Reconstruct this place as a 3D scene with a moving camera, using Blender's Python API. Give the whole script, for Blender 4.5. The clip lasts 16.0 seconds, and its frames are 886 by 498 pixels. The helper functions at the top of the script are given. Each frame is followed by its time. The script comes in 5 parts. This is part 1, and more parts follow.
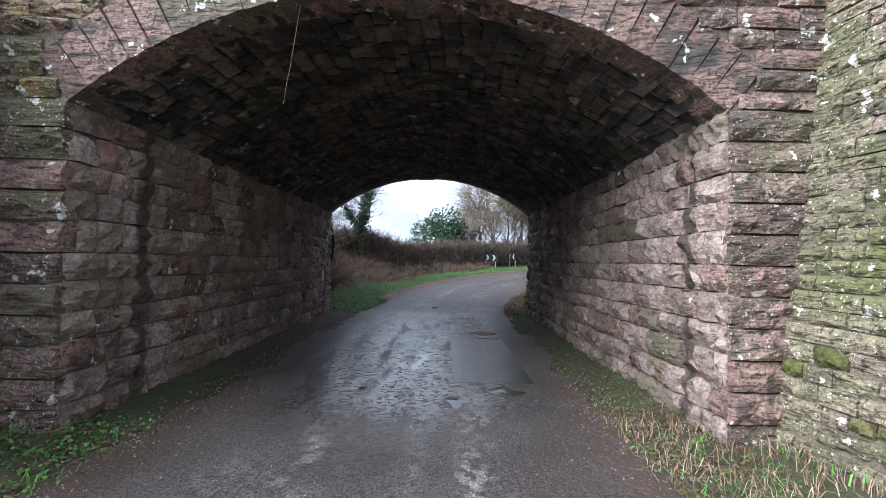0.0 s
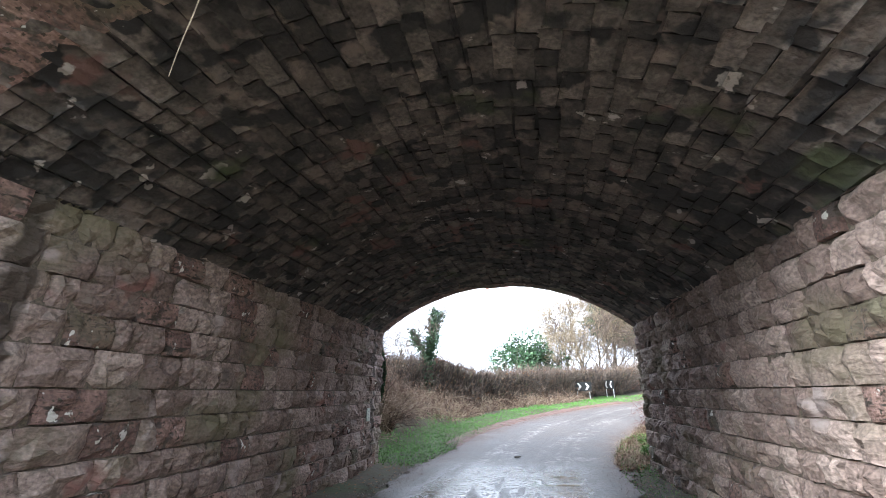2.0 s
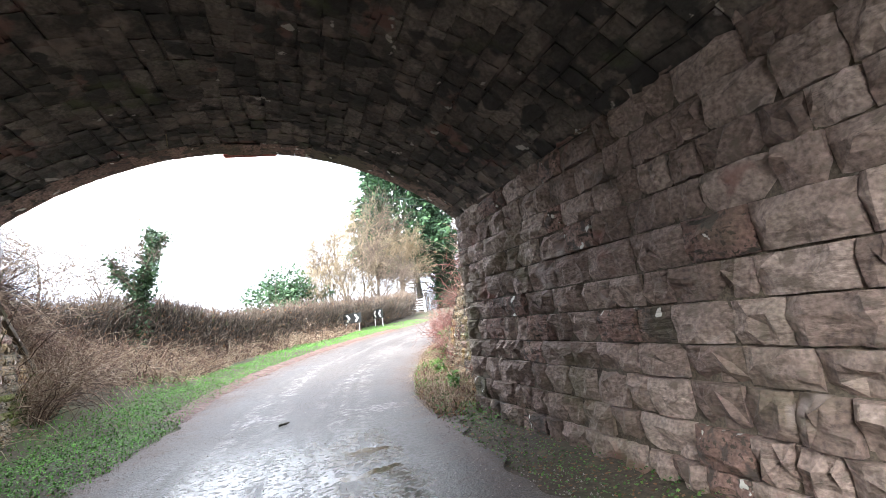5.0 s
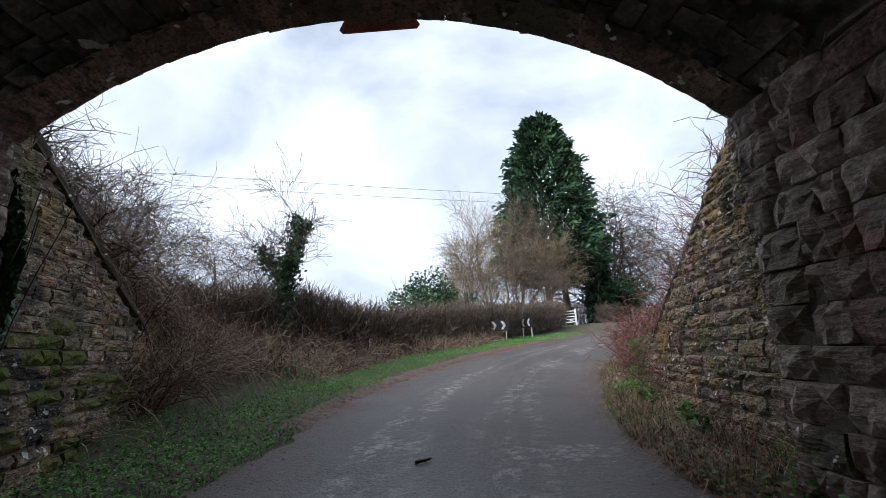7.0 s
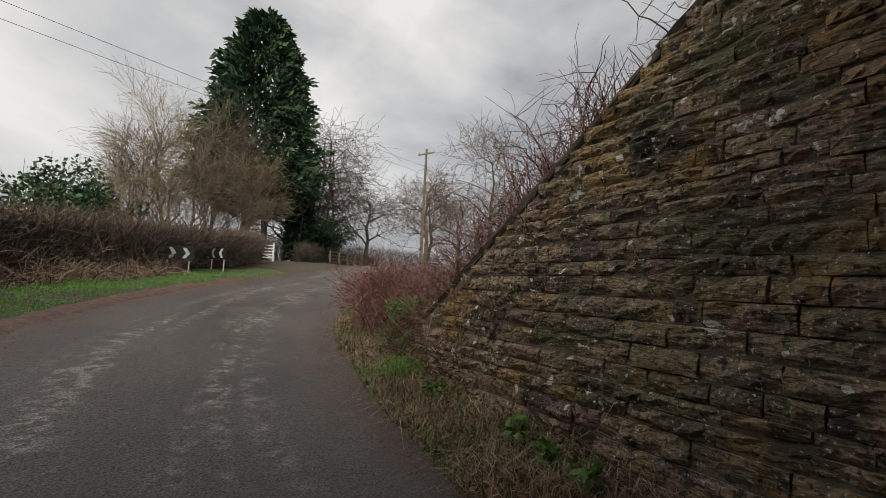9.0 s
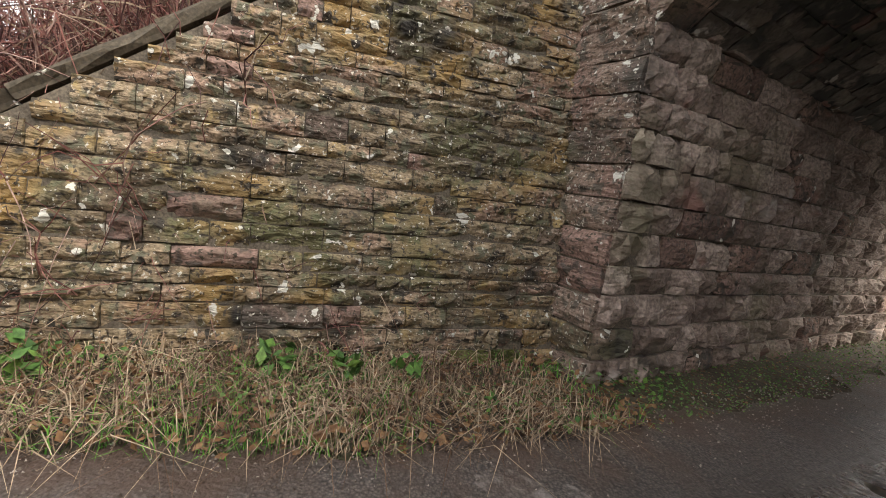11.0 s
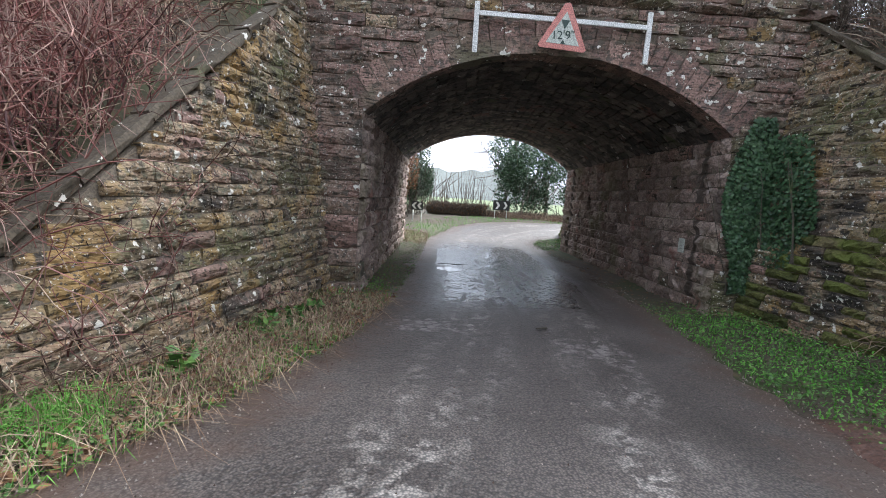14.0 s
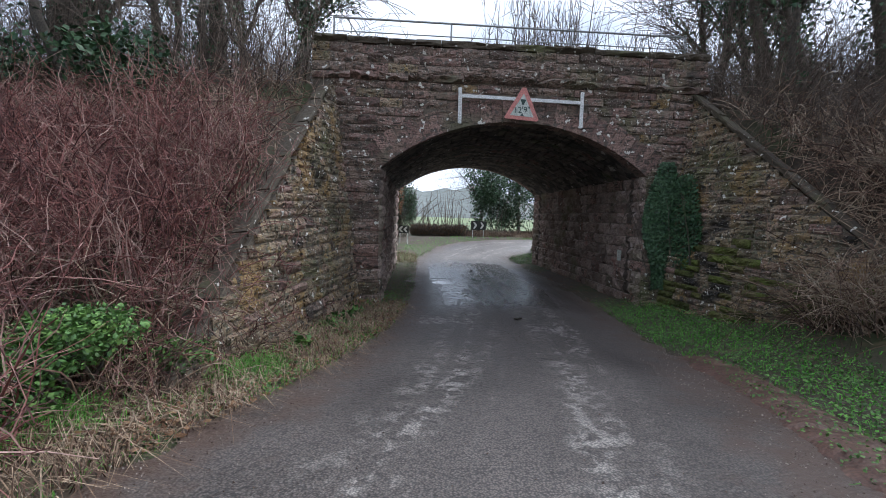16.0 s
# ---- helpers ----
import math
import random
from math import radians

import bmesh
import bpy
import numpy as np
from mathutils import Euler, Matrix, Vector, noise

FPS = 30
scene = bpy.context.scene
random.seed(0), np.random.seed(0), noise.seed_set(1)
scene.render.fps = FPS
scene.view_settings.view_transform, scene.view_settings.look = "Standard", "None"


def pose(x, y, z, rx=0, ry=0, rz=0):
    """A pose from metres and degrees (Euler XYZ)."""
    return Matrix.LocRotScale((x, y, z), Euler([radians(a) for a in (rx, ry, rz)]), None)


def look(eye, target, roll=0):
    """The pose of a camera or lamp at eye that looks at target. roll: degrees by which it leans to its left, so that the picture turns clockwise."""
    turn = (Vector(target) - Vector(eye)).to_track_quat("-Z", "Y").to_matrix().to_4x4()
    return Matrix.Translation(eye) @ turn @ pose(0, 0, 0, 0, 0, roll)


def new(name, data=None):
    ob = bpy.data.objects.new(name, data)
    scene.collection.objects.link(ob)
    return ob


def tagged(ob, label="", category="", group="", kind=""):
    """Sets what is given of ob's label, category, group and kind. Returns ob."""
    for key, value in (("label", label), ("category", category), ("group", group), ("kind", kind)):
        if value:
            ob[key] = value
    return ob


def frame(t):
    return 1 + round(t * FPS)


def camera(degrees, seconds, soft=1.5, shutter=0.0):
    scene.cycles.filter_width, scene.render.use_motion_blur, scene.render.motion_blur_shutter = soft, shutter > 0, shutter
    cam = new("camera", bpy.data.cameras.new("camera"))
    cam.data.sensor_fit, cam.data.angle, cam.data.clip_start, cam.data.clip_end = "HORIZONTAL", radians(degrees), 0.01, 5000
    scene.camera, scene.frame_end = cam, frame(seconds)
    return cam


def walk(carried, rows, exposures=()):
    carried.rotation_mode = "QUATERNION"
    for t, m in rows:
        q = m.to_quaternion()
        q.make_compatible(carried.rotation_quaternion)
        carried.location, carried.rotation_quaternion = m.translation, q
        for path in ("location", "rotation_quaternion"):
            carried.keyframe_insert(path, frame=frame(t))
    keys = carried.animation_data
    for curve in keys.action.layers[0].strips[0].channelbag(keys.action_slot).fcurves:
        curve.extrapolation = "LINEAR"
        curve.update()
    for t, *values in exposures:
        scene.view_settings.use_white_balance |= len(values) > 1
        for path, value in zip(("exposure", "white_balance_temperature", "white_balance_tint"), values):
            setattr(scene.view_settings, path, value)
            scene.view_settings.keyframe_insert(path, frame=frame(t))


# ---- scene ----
# ---- camera ----
cam = camera(90.0, 16.0, soft=0.6)
ROWS = [
    (0, -0.167, -0.197, 1.552, 0.07, 1.57, -1.09),
    (0.5, -0.121, 0.348, 1.546, 2.27, 2.34, -2.94),
    (1, -0.085, 1.017, 1.550, 3.50, 1.86, -2.18),
    (1.5, -0.049, 1.714, 1.568, 3.34, 4.70, -0.44),
    (2, -0.071, 2.280, 1.531, 10.43, 17.98, 0.17),
    (2.5, -0.086, 2.819, 1.495, 20.07, 24.39, 2.12),
    (3, -0.046, 3.632, 1.553, 2.60, 26.07, -2.01),
    (3.2, -0.012, 3.894, 1.610, -5.25, 25.44, -1.15),
    (5.3, -0.382, 6.835, 1.420, -19.39, 7.86, 6.63),
    (5.5, -0.420, 7.149, 1.432, -16.50, 9.69, 5.64),
    (6, -0.430, 7.928, 1.376, -10.93, 13.03, 4.18),
    (6.5, -0.296, 8.560, 1.267, -5.16, 13.96, 2.74),
    (7, -0.310, 9.341, 1.192, -1.78, 11.89, 3.07),
    (7.5, -0.260, 10.170, 1.304, -3.97, 10.44, 2.24),
    (8, -0.292, 10.952, 1.328, -14.78, 9.73, 3.57),
    (8.2, -0.308, 11.279, 1.352, -19.83, 8.16, 0.32),
    (10.3, -0.106, 14.498, 1.559, -84.88, -9.36, -0.91),
    (10.5, -0.118, 14.767, 1.521, -93.56, -9.80, -3.14),
    (11, -0.031, 15.567, 1.475, -119.80, -8.26, -8.39),
    (11.5, 0.150, 16.364, 1.496, -140.78, -6.05, -10.53),
    (12, 0.396, 16.931, 1.587, -160.71, -6.85, -11.14),
    (12.5, 0.496, 17.725, 1.636, -176.59, -4.56, -9.28),
    (13, 0.748, 18.373, 1.627, -178.00, -5.77, -4.07),
    (13.5, 0.852, 19.000, 1.653, -179.98, -6.67, -4.67),
    (14, 1.008, 19.660, 1.677, -180.26, -6.73, -3.91),
    (14.5, 1.230, 20.336, 1.740, -179.11, -10.09, -3.47),
    (15, 1.279, 20.923, 1.801, -181.02, -7.35, -3.39),
    (15.5, 1.428, 21.413, 1.849, -185.31, -6.24, -1.42),
    (16, 1.527, 22.041, 1.911, -183.59, -4.19, -1.59),
]
walk(cam, [(t, pose(x, y, z, 90 + pitch, roll, yaw)) for t, x, y, z, yaw, pitch, roll in ROWS],
     exposures=[(0.0, 0.85, 5500, 10), (0.5, 1.25, 5500, 10), (1.0, 1.62, 5450, 10), (2.0, 2.4, 5700, 9), (3.0, 3.0, 5850, 9), (5.3, 2.8, 6100, 10), (6.0, 2.25, 6100, 10),
                (6.5, 1.15, 6100, 10), (7.0, 0.5, 5800, 10), (7.5, 0.22, 5900, 10), (8.2, -0.2, 6300, 10), (10.3, 0.85, 7700, 10), (10.6, 1.35, 7600, 10),
                (11.0, 1.72, 7000, 10), (12.0, 2.2, 6400, 10), (12.5, 2.4, 6100, 10), (13.0, 2.05, 5950, 10), (14.0, 1.5, 5900, 10), (15.0, 1.18, 5650, 10), (16.0, 0.78, 5650, 10)])

# ---- light ----
world = bpy.data.worlds.new("overcast_sky")
scene.world = world
world.use_nodes = True
wn, wl = world.node_tree.nodes, world.node_tree.links
wn.clear()
w_out = wn.new("ShaderNodeOutputWorld")
w_bg = wn.new("ShaderNodeBackground")
w_sky = wn.new("ShaderNodeTexSky")
w_sky.sky_type = "NISHITA"
w_sky.sun_disc = False
w_sky.sun_elevation, w_sky.sun_rotation = radians(39), radians(-122)
w_co = wn.new("ShaderNodeTexCoord")
w_map = wn.new("ShaderNodeMapping")
w_map.inputs["Scale"].default_value = (1.0, 1.0, 1.7)
w_noise = wn.new("ShaderNodeTexNoise")
w_noise.inputs["Scale"].default_value, w_noise.inputs["Detail"].default_value = 1.9, 6.0
w_noise.inputs["Roughness"].default_value, w_noise.inputs["Distortion"].default_value = 0.52, 0.35
w_ramp = wn.new("ShaderNodeValToRGB")
w_ramp.color_ramp.elements[0].position, w_ramp.color_ramp.elements[0].color = 0.36, (4.0, 4.3, 4.9, 1)
w_ramp.color_ramp.elements[1].position, w_ramp.color_ramp.elements[1].color = 0.66, (9.5, 9.7, 10.0, 1)
w_mix = wn.new("ShaderNodeMixRGB")
w_mix.inputs["Fac"].default_value = 0.92
wl.new(w_co.outputs["Generated"], w_map.inputs["Vector"])
wl.new(w_map.outputs["Vector"], w_noise.inputs["Vector"])
wl.new(w_noise.outputs["Fac"], w_ramp.inputs["Fac"])
wl.new(w_sky.outputs["Color"], w_mix.inputs["Color1"])
wl.new(w_ramp.outputs["Color"], w_mix.inputs["Color2"])
wl.new(w_mix.outputs["Color"], w_bg.inputs["Color"])
w_bg.inputs["Strength"].default_value = 0.1
wl.new(w_bg.outputs["Background"], w_out.inputs["Surface"])
sun = new("sun", bpy.data.lights.new("sun", "SUN"))
sun.data.energy, sun.data.angle, sun.data.color = 4.6, radians(55), (1.0, 0.965, 0.9)
sun.matrix_world = look((-38, -16, 34), (0, 8, 0))

# ---- materials ----
def ramp_colors(node, cols):
    els = node.color_ramp.elements
    while len(els) < len(cols):
        els.new(0.5)
    for i, c in enumerate(cols):
        els[i].position = 0.25 + 0.5 * i / max(1, len(cols) - 1)
        els[i].color = (*c, 1)


def surface(name, cols, scale=4.0, rough=0.9, bump=0.3, fine=40.0, vary=0.35, island=False, spots=(), relief=0.02,
            metallic=0.0, rough_var=0.08, bedding=(1, 1, 1), streaks=()):
    """A procedural surface: a ramp of colours over coarse noise, fine grain, a variation from piece to piece,
    spots (colour, scale, threshold, softness) of lichen, moss, dirt or painted crevice shade, and bump at two scales."""
    m = bpy.data.materials.new(name)
    m.use_nodes = True
    n, l = m.node_tree.nodes, m.node_tree.links
    b = n["Principled BSDF"]
    geo = n.new("ShaderNodeNewGeometry")
    coarse = n.new("ShaderNodeTexNoise")
    coarse.inputs["Scale"].default_value, coarse.inputs["Detail"].default_value = scale, 5.0
    l.new(geo.outputs["Position"], coarse.inputs["Vector"])
    info = n.new("ShaderNodeObjectInfo")
    rnd = geo.outputs["Random Per Island"] if island else info.outputs["Random"]
    add = n.new("ShaderNodeMath")
    add.operation = "MULTIPLY_ADD"
    l.new(rnd, add.inputs[0])
    add.inputs[1].default_value = vary
    shift = n.new("ShaderNodeMath")
    shift.operation = "SUBTRACT"
    l.new(coarse.outputs["Fac"], shift.inputs[0])
    shift.inputs[1].default_value = vary / 2
    l.new(shift.outputs[0], add.inputs[2])
    ramp = n.new("ShaderNodeValToRGB")
    ramp_colors(ramp, cols)
    l.new(add.outputs[0], ramp.inputs["Fac"])
    grain = n.new("ShaderNodeTexNoise")
    grain.inputs["Scale"].default_value, grain.inputs["Detail"].default_value = fine, 7.0
    l.new(geo.outputs["Position"], grain.inputs["Vector"])
    mul = n.new("ShaderNodeMixRGB")
    mul.blend_type = "MULTIPLY"
    mul.inputs["Fac"].default_value = 0.85
    gr = n.new("ShaderNodeValToRGB")
    ramp_colors(gr, [(0.3, 0.3, 0.3), (1.45, 1.45, 1.45)])
    l.new(grain.outputs["Fac"], gr.inputs["Fac"])
    l.new(ramp.outputs["Color"], mul.inputs["Color1"])
    l.new(gr.outputs["Color"], mul.inputs["Color2"])
    color = mul.outputs["Color"]
    for col, sc, thr, soft, *flat in spots:
        sp = n.new("ShaderNodeTexNoise")
        sp.inputs["Scale"].default_value, sp.inputs["Detail"].default_value = sc, 4.0
        off = n.new("ShaderNodeVectorMath")
        off.inputs[1].default_value = (sc * 3.1, 7.7 - sc, sc)
        l.new(geo.outputs["Position"], off.inputs[0])
        lay = n.new("ShaderNodeMapping")
        lay.inputs["Scale"].default_value = (1, 1, flat[0] if flat else 1)
        l.new(off.outputs[0], lay.inputs["Vector"])
        l.new(lay.outputs["Vector"], sp.inputs["Vector"])
        rr = n.new("ShaderNodeMapRange")
        rr.inputs["From Min"].default_value, rr.inputs["From Max"].default_value = thr, thr + soft
        l.new(sp.outputs["Fac"], rr.inputs["Value"])
        mx = n.new("ShaderNodeMixRGB")
        l.new(rr.outputs["Result"], mx.inputs["Fac"])
        l.new(color, mx.inputs["Color1"])
        mx.inputs["Color2"].default_value = (*col, 1)
        color = mx.outputs["Color"]
    # seepage streaks that run down a wall: (side of the lane, y, half width)
    for side, at_y, half in streaks:
        sep = n.new("ShaderNodeSeparateXYZ")
        l.new(geo.outputs["Position"], sep.inputs[0])
        run_n = n.new("ShaderNodeTexNoise")
        run_n.inputs["Scale"].default_value, run_n.inputs["Detail"].default_value = 2.2, 6.0
        l.new(geo.outputs["Position"], run_n.inputs["Vector"])
        sway = n.new("ShaderNodeMath")
        sway.operation = "MULTIPLY_ADD"
        l.new(run_n.outputs["Fac"], sway.inputs[0])
        sway.inputs[1].default_value = half * 3.0
        l.new(sep.outputs["Y"], sway.inputs[2])
        gap = n.new("ShaderNodeMath")
        gap.operation = "SUBTRACT"
        l.new(sway.outputs[0], gap.inputs[0])
        gap.inputs[1].default_value = at_y + half * 1.5
        dist = n.new("ShaderNodeMath")
        dist.operation = "ABSOLUTE"
        l.new(gap.outputs[0], dist.inputs[0])
        near_s = n.new("ShaderNodeMapRange")
        near_s.inputs["From Min"].default_value, near_s.inputs["From Max"].default_value = half, half * 0.6
        l.new(dist.outputs[0], near_s.inputs["Value"])
        onside = n.new("ShaderNodeMath")
        onside.operation = "GREATER_THAN" if side > 0 else "LESS_THAN"
        l.new(sep.outputs["X"], onside.inputs[0])
        onside.inputs[1].default_value = 0.0
        both = n.new("ShaderNodeMath")
        both.operation = "MULTIPLY"
        l.new(near_s.outputs["Result"], both.inputs[0])
        l.new(onside.outputs[0], both.inputs[1])
        part_of = n.new("ShaderNodeMath")
        part_of.operation = "MULTIPLY"
        l.new(both.outputs[0], part_of.inputs[0])
        part_of.inputs[1].default_value = 0.85
        mx = n.new("ShaderNodeMixRGB")
        l.new(part_of.outputs[0], mx.inputs["Fac"])
        l.new(color, mx.inputs["Color1"])
        mx.inputs["Color2"].default_value = (0.045, 0.034, 0.024, 1)
        color = mx.outputs["Color"]
    l.new(color, b.inputs["Base Color"])
    rg = n.new("ShaderNodeMapRange")
    rg.inputs["To Min"].default_value, rg.inputs["To Max"].default_value = rough - rough_var, min(1.0, rough + rough_var)
    l.new(grain.outputs["Fac"], rg.inputs["Value"])
    l.new(rg.outputs["Result"], b.inputs["Roughness"])
    b.inputs["Metallic"].default_value = metallic
    if bump:
        mid = n.new("ShaderNodeTexNoise")
        mid.inputs["Scale"].default_value, mid.inputs["Detail"].default_value = max(6.0, fine * 0.28), 6.0
        bed = n.new("ShaderNodeMapping")
        bed.inputs["Scale"].default_value = bedding
        l.new(geo.outputs["Position"], bed.inputs["Vector"])
        l.new(bed.outputs["Vector"], mid.inputs["Vector"])
        bp = n.new("ShaderNodeBump")
        bp.inputs["Strength"].default_value, bp.inputs["Distance"].default_value = bump, relief
        l.new(mid.outputs["Fac"], bp.inputs["Height"])
        l.new(bp.outputs["Normal"], b.inputs["Normal"])
    return m


WHITE_LICHEN = ((0.66, 0.64, 0.58), 7.5, 0.655, 0.02)
OCHRE_LICHEN = ((0.31, 0.2, 0.08), 1.6, 0.52, 0.14)
BLACK_CRUST = ((0.05, 0.045, 0.04), 1.2, 0.6, 0.12)
FLECKS = ((0.54, 0.5, 0.43), 36.0, 0.635, 0.025)
# shade of bedding crevices, painted as dark streaks flattened along the courses
CREVICE_SHADE = ((0.05, 0.04, 0.03), 4.5, 0.615, 0.06, 4.5)
SPECKLE = ((0.08, 0.064, 0.048), 28.0, 0.575, 0.06)
GREEN_FILM = ((0.12, 0.13, 0.05), 0.9, 0.52, 0.2)
M_TUNNEL = surface("tunnel_sandstone", [(0.2, 0.145, 0.12), (0.29, 0.215, 0.18), (0.34, 0.258, 0.218), (0.41, 0.32, 0.272)], 1.3,
                   bump=0.9, fine=34, vary=0.55, relief=0.06, spots=(((0.21, 0.165, 0.135), 9.0, 0.57, 0.1), ((0.27, 0.145, 0.12), 1.5, 0.64, 0.06), ((0.16, 0.145, 0.085), 0.8, 0.52, 0.2), ((0.07, 0.058, 0.048), 1.2, 0.63, 0.12), ((0.42, 0.35, 0.32), 2.1, 0.65, 0.08)),
                   bedding=(0.7, 0.7, 1.6), rough=0.82, streaks=((1, 4.2, 0.1), (-1, 12.05, 0.1), (-1, 4.6, 0.12)))
M_RED = surface("red_sandstone", [(0.17, 0.105, 0.087), (0.26, 0.163, 0.133), (0.34, 0.22, 0.18)], 2.0,
                bump=0.9, fine=34, vary=0.5, relief=0.06, spots=(((0.1, 0.078, 0.065), 8.0, 0.54, 0.08), ((0.14, 0.125, 0.08), 1.1, 0.52, 0.16), SPECKLE, CREVICE_SHADE, BLACK_CRUST, WHITE_LICHEN), bedding=(0.7, 0.7, 2.0), rough=0.86)
M_WING = surface("weathered_wing_sandstone", [(0.16, 0.12, 0.08), (0.27, 0.205, 0.135), (0.36, 0.275, 0.18), (0.33, 0.215, 0.16)], 1.8,
                 bump=1.0, fine=38, vary=0.55, relief=0.06, spots=(((0.15, 0.14, 0.095), 11.0, 0.53, 0.08), GREEN_FILM, OCHRE_LICHEN, ((0.36, 0.26, 0.125), 5.0, 0.62, 0.06), ((0.035, 0.03, 0.026), 1.2, 0.57, 0.1), ((0.05, 0.042, 0.034), 6.5, 0.62, 0.05), SPECKLE, CREVICE_SHADE, FLECKS, WHITE_LICHEN), bedding=(0.7, 0.7, 2.0), rough=0.9)
M_MOSSY = surface("mossy_sandstone", [(0.06, 0.068, 0.016), (0.11, 0.115, 0.028), (0.17, 0.14, 0.07)], 3.0, bump=1.0, fine=44, vary=0.5,
                  relief=0.065, spots=(((0.1, 0.12, 0.022), 2.4, 0.5, 0.1),), rough=0.95)
# vault stone, with base colours well below those of the side walls
M_VAULT = surface("dark_vault_stone", [(0.042, 0.037, 0.033), (0.1, 0.085, 0.072), (0.2, 0.168, 0.142)], 2.2, bump=1.0, fine=30,
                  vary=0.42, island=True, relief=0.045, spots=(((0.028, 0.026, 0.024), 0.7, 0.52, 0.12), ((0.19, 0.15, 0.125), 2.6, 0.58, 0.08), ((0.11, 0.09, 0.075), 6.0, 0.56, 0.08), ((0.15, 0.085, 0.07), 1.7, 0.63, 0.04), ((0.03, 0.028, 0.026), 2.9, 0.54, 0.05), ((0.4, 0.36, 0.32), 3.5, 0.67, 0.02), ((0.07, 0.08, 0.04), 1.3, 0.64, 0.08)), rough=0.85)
M_SWING = surface("mossy_wing_sandstone", [(0.13, 0.115, 0.07), (0.21, 0.185, 0.115), (0.27, 0.235, 0.15), (0.25, 0.195, 0.145)], 1.6,
                  bump=1.0, fine=38, vary=0.4, relief=0.06, spots=(((0.13, 0.135, 0.05), 1.0, 0.46, 0.2), ((0.06, 0.075, 0.018), 0.75, 0.55, 0.1), SPECKLE, CREVICE_SHADE, FLECKS, WHITE_LICHEN), bedding=(0.7, 0.7, 2.0), rough=0.92)
M_FACE = surface("dark_weathered_sandstone", [(0.14, 0.1, 0.08), (0.22, 0.155, 0.125), (0.29, 0.21, 0.165), (0.27, 0.17, 0.14)], 1.8,
                 bump=1.0, fine=38, vary=0.55, relief=0.06, bedding=(0.7, 0.7, 2.0), spots=(((0.12, 0.1, 0.08), 10.0, 0.53, 0.08), GREEN_FILM, SPECKLE, CREVICE_SHADE, BLACK_CRUST, FLECKS, WHITE_LICHEN), rough=0.9)
M_MORTAR = surface("lime_mortar", [(0.1, 0.08, 0.06), (0.2, 0.165, 0.125)], 5.0, bump=0.6, fine=60, vary=0.0)
M_COPING = surface("coping_stone", [(0.07, 0.055, 0.038), (0.13, 0.105, 0.075)], 2.5, bump=0.8, fine=40, vary=0.4, spots=(GREEN_FILM, SPECKLE, WHITE_LICHEN))
M_SOIL = surface("verge_soil", [(0.05, 0.037, 0.027), (0.085, 0.064, 0.045), (0.065, 0.06, 0.032)], 1.2, bump=0.9, fine=30, vary=0.0,
                 spots=(((0.055, 0.065, 0.025), 0.55, 0.5, 0.12), ((0.13, 0.1, 0.055), 3.0, 0.62, 0.1)))
M_BARK = surface("grey_bark", [(0.06, 0.05, 0.04), (0.13, 0.11, 0.085)], 6.0, bump=0.8, fine=50, vary=0.3, spots=(((0.1, 0.12, 0.05), 3.0, 0.6, 0.1),))
M_TWIG = surface("bare_twigs", [(0.07, 0.052, 0.042), (0.14, 0.105, 0.08), (0.19, 0.15, 0.115)], 1.5, bump=0, fine=20, vary=0.5, island=True)
M_PALE = surface("pale_yellow_twigs", [(0.2, 0.155, 0.1), (0.36, 0.29, 0.19)], 1.5, bump=0, fine=20, vary=0.5, island=True)
M_RTWIG = surface("red_stems", [(0.07, 0.028, 0.026), (0.19, 0.07, 0.06), (0.27, 0.12, 0.1), (0.36, 0.24, 0.2)], 1.2, bump=0, fine=20, vary=0.6, island=True)
M_BRAMBLE = surface("bramble_canes", [(0.06, 0.035, 0.025), (0.17, 0.1, 0.07), (0.28, 0.19, 0.13), (0.42, 0.33, 0.24)], 1.0, bump=0, fine=20, vary=0.6, island=True)
M_STRAW = surface("dead_grass", [(0.11, 0.062, 0.04), (0.28, 0.19, 0.125), (0.5, 0.39, 0.27)], 2.0, bump=0, fine=20, vary=0.6, island=True)
M_GRASS = surface("green_grass", [(0.07, 0.22, 0.02), (0.12, 0.34, 0.042), (0.2, 0.44, 0.08)], 1.5, bump=0, fine=20, vary=0.5, island=True)
M_HERB = surface("broad_weed_leaves", [(0.045, 0.11, 0.02), (0.085, 0.19, 0.035), (0.15, 0.27, 0.055)], 3.0, bump=0, fine=30, vary=0.5, island=True, rough=0.6)
M_IVY = surface("ivy_leaves", [(0.018, 0.05, 0.018), (0.035, 0.09, 0.032), (0.075, 0.14, 0.06)], 3.0, bump=0, fine=30, vary=0.6, island=True, rough=0.5)
M_CONIFER = surface("conifer_sprays", [(0.01, 0.034, 0.015), (0.026, 0.07, 0.028), (0.05, 0.11, 0.042)], 0.5, bump=0, fine=10, vary=0.6, island=True, rough=0.75)
M_DRYLEAF = surface("brown_leaf_litter", [(0.1, 0.05, 0.022), (0.2, 0.1, 0.045), (0.28, 0.16, 0.08)], 4.0, bump=0, fine=30, vary=0.7, island=True)
M_WHITE = surface("white_paint", [(0.62, 0.62, 0.6), (0.8, 0.8, 0.78)], 8.0, rough=0.5, bump=0.1, fine=60, vary=0.0, spots=(((0.4, 0.37, 0.3), 6.0, 0.66, 0.08),))
M_SIGNRED = surface("faded_red_paint", [(0.5, 0.16, 0.13), (0.6, 0.24, 0.2)], 7.0, rough=0.45, bump=0.05, fine=60, vary=0.0)
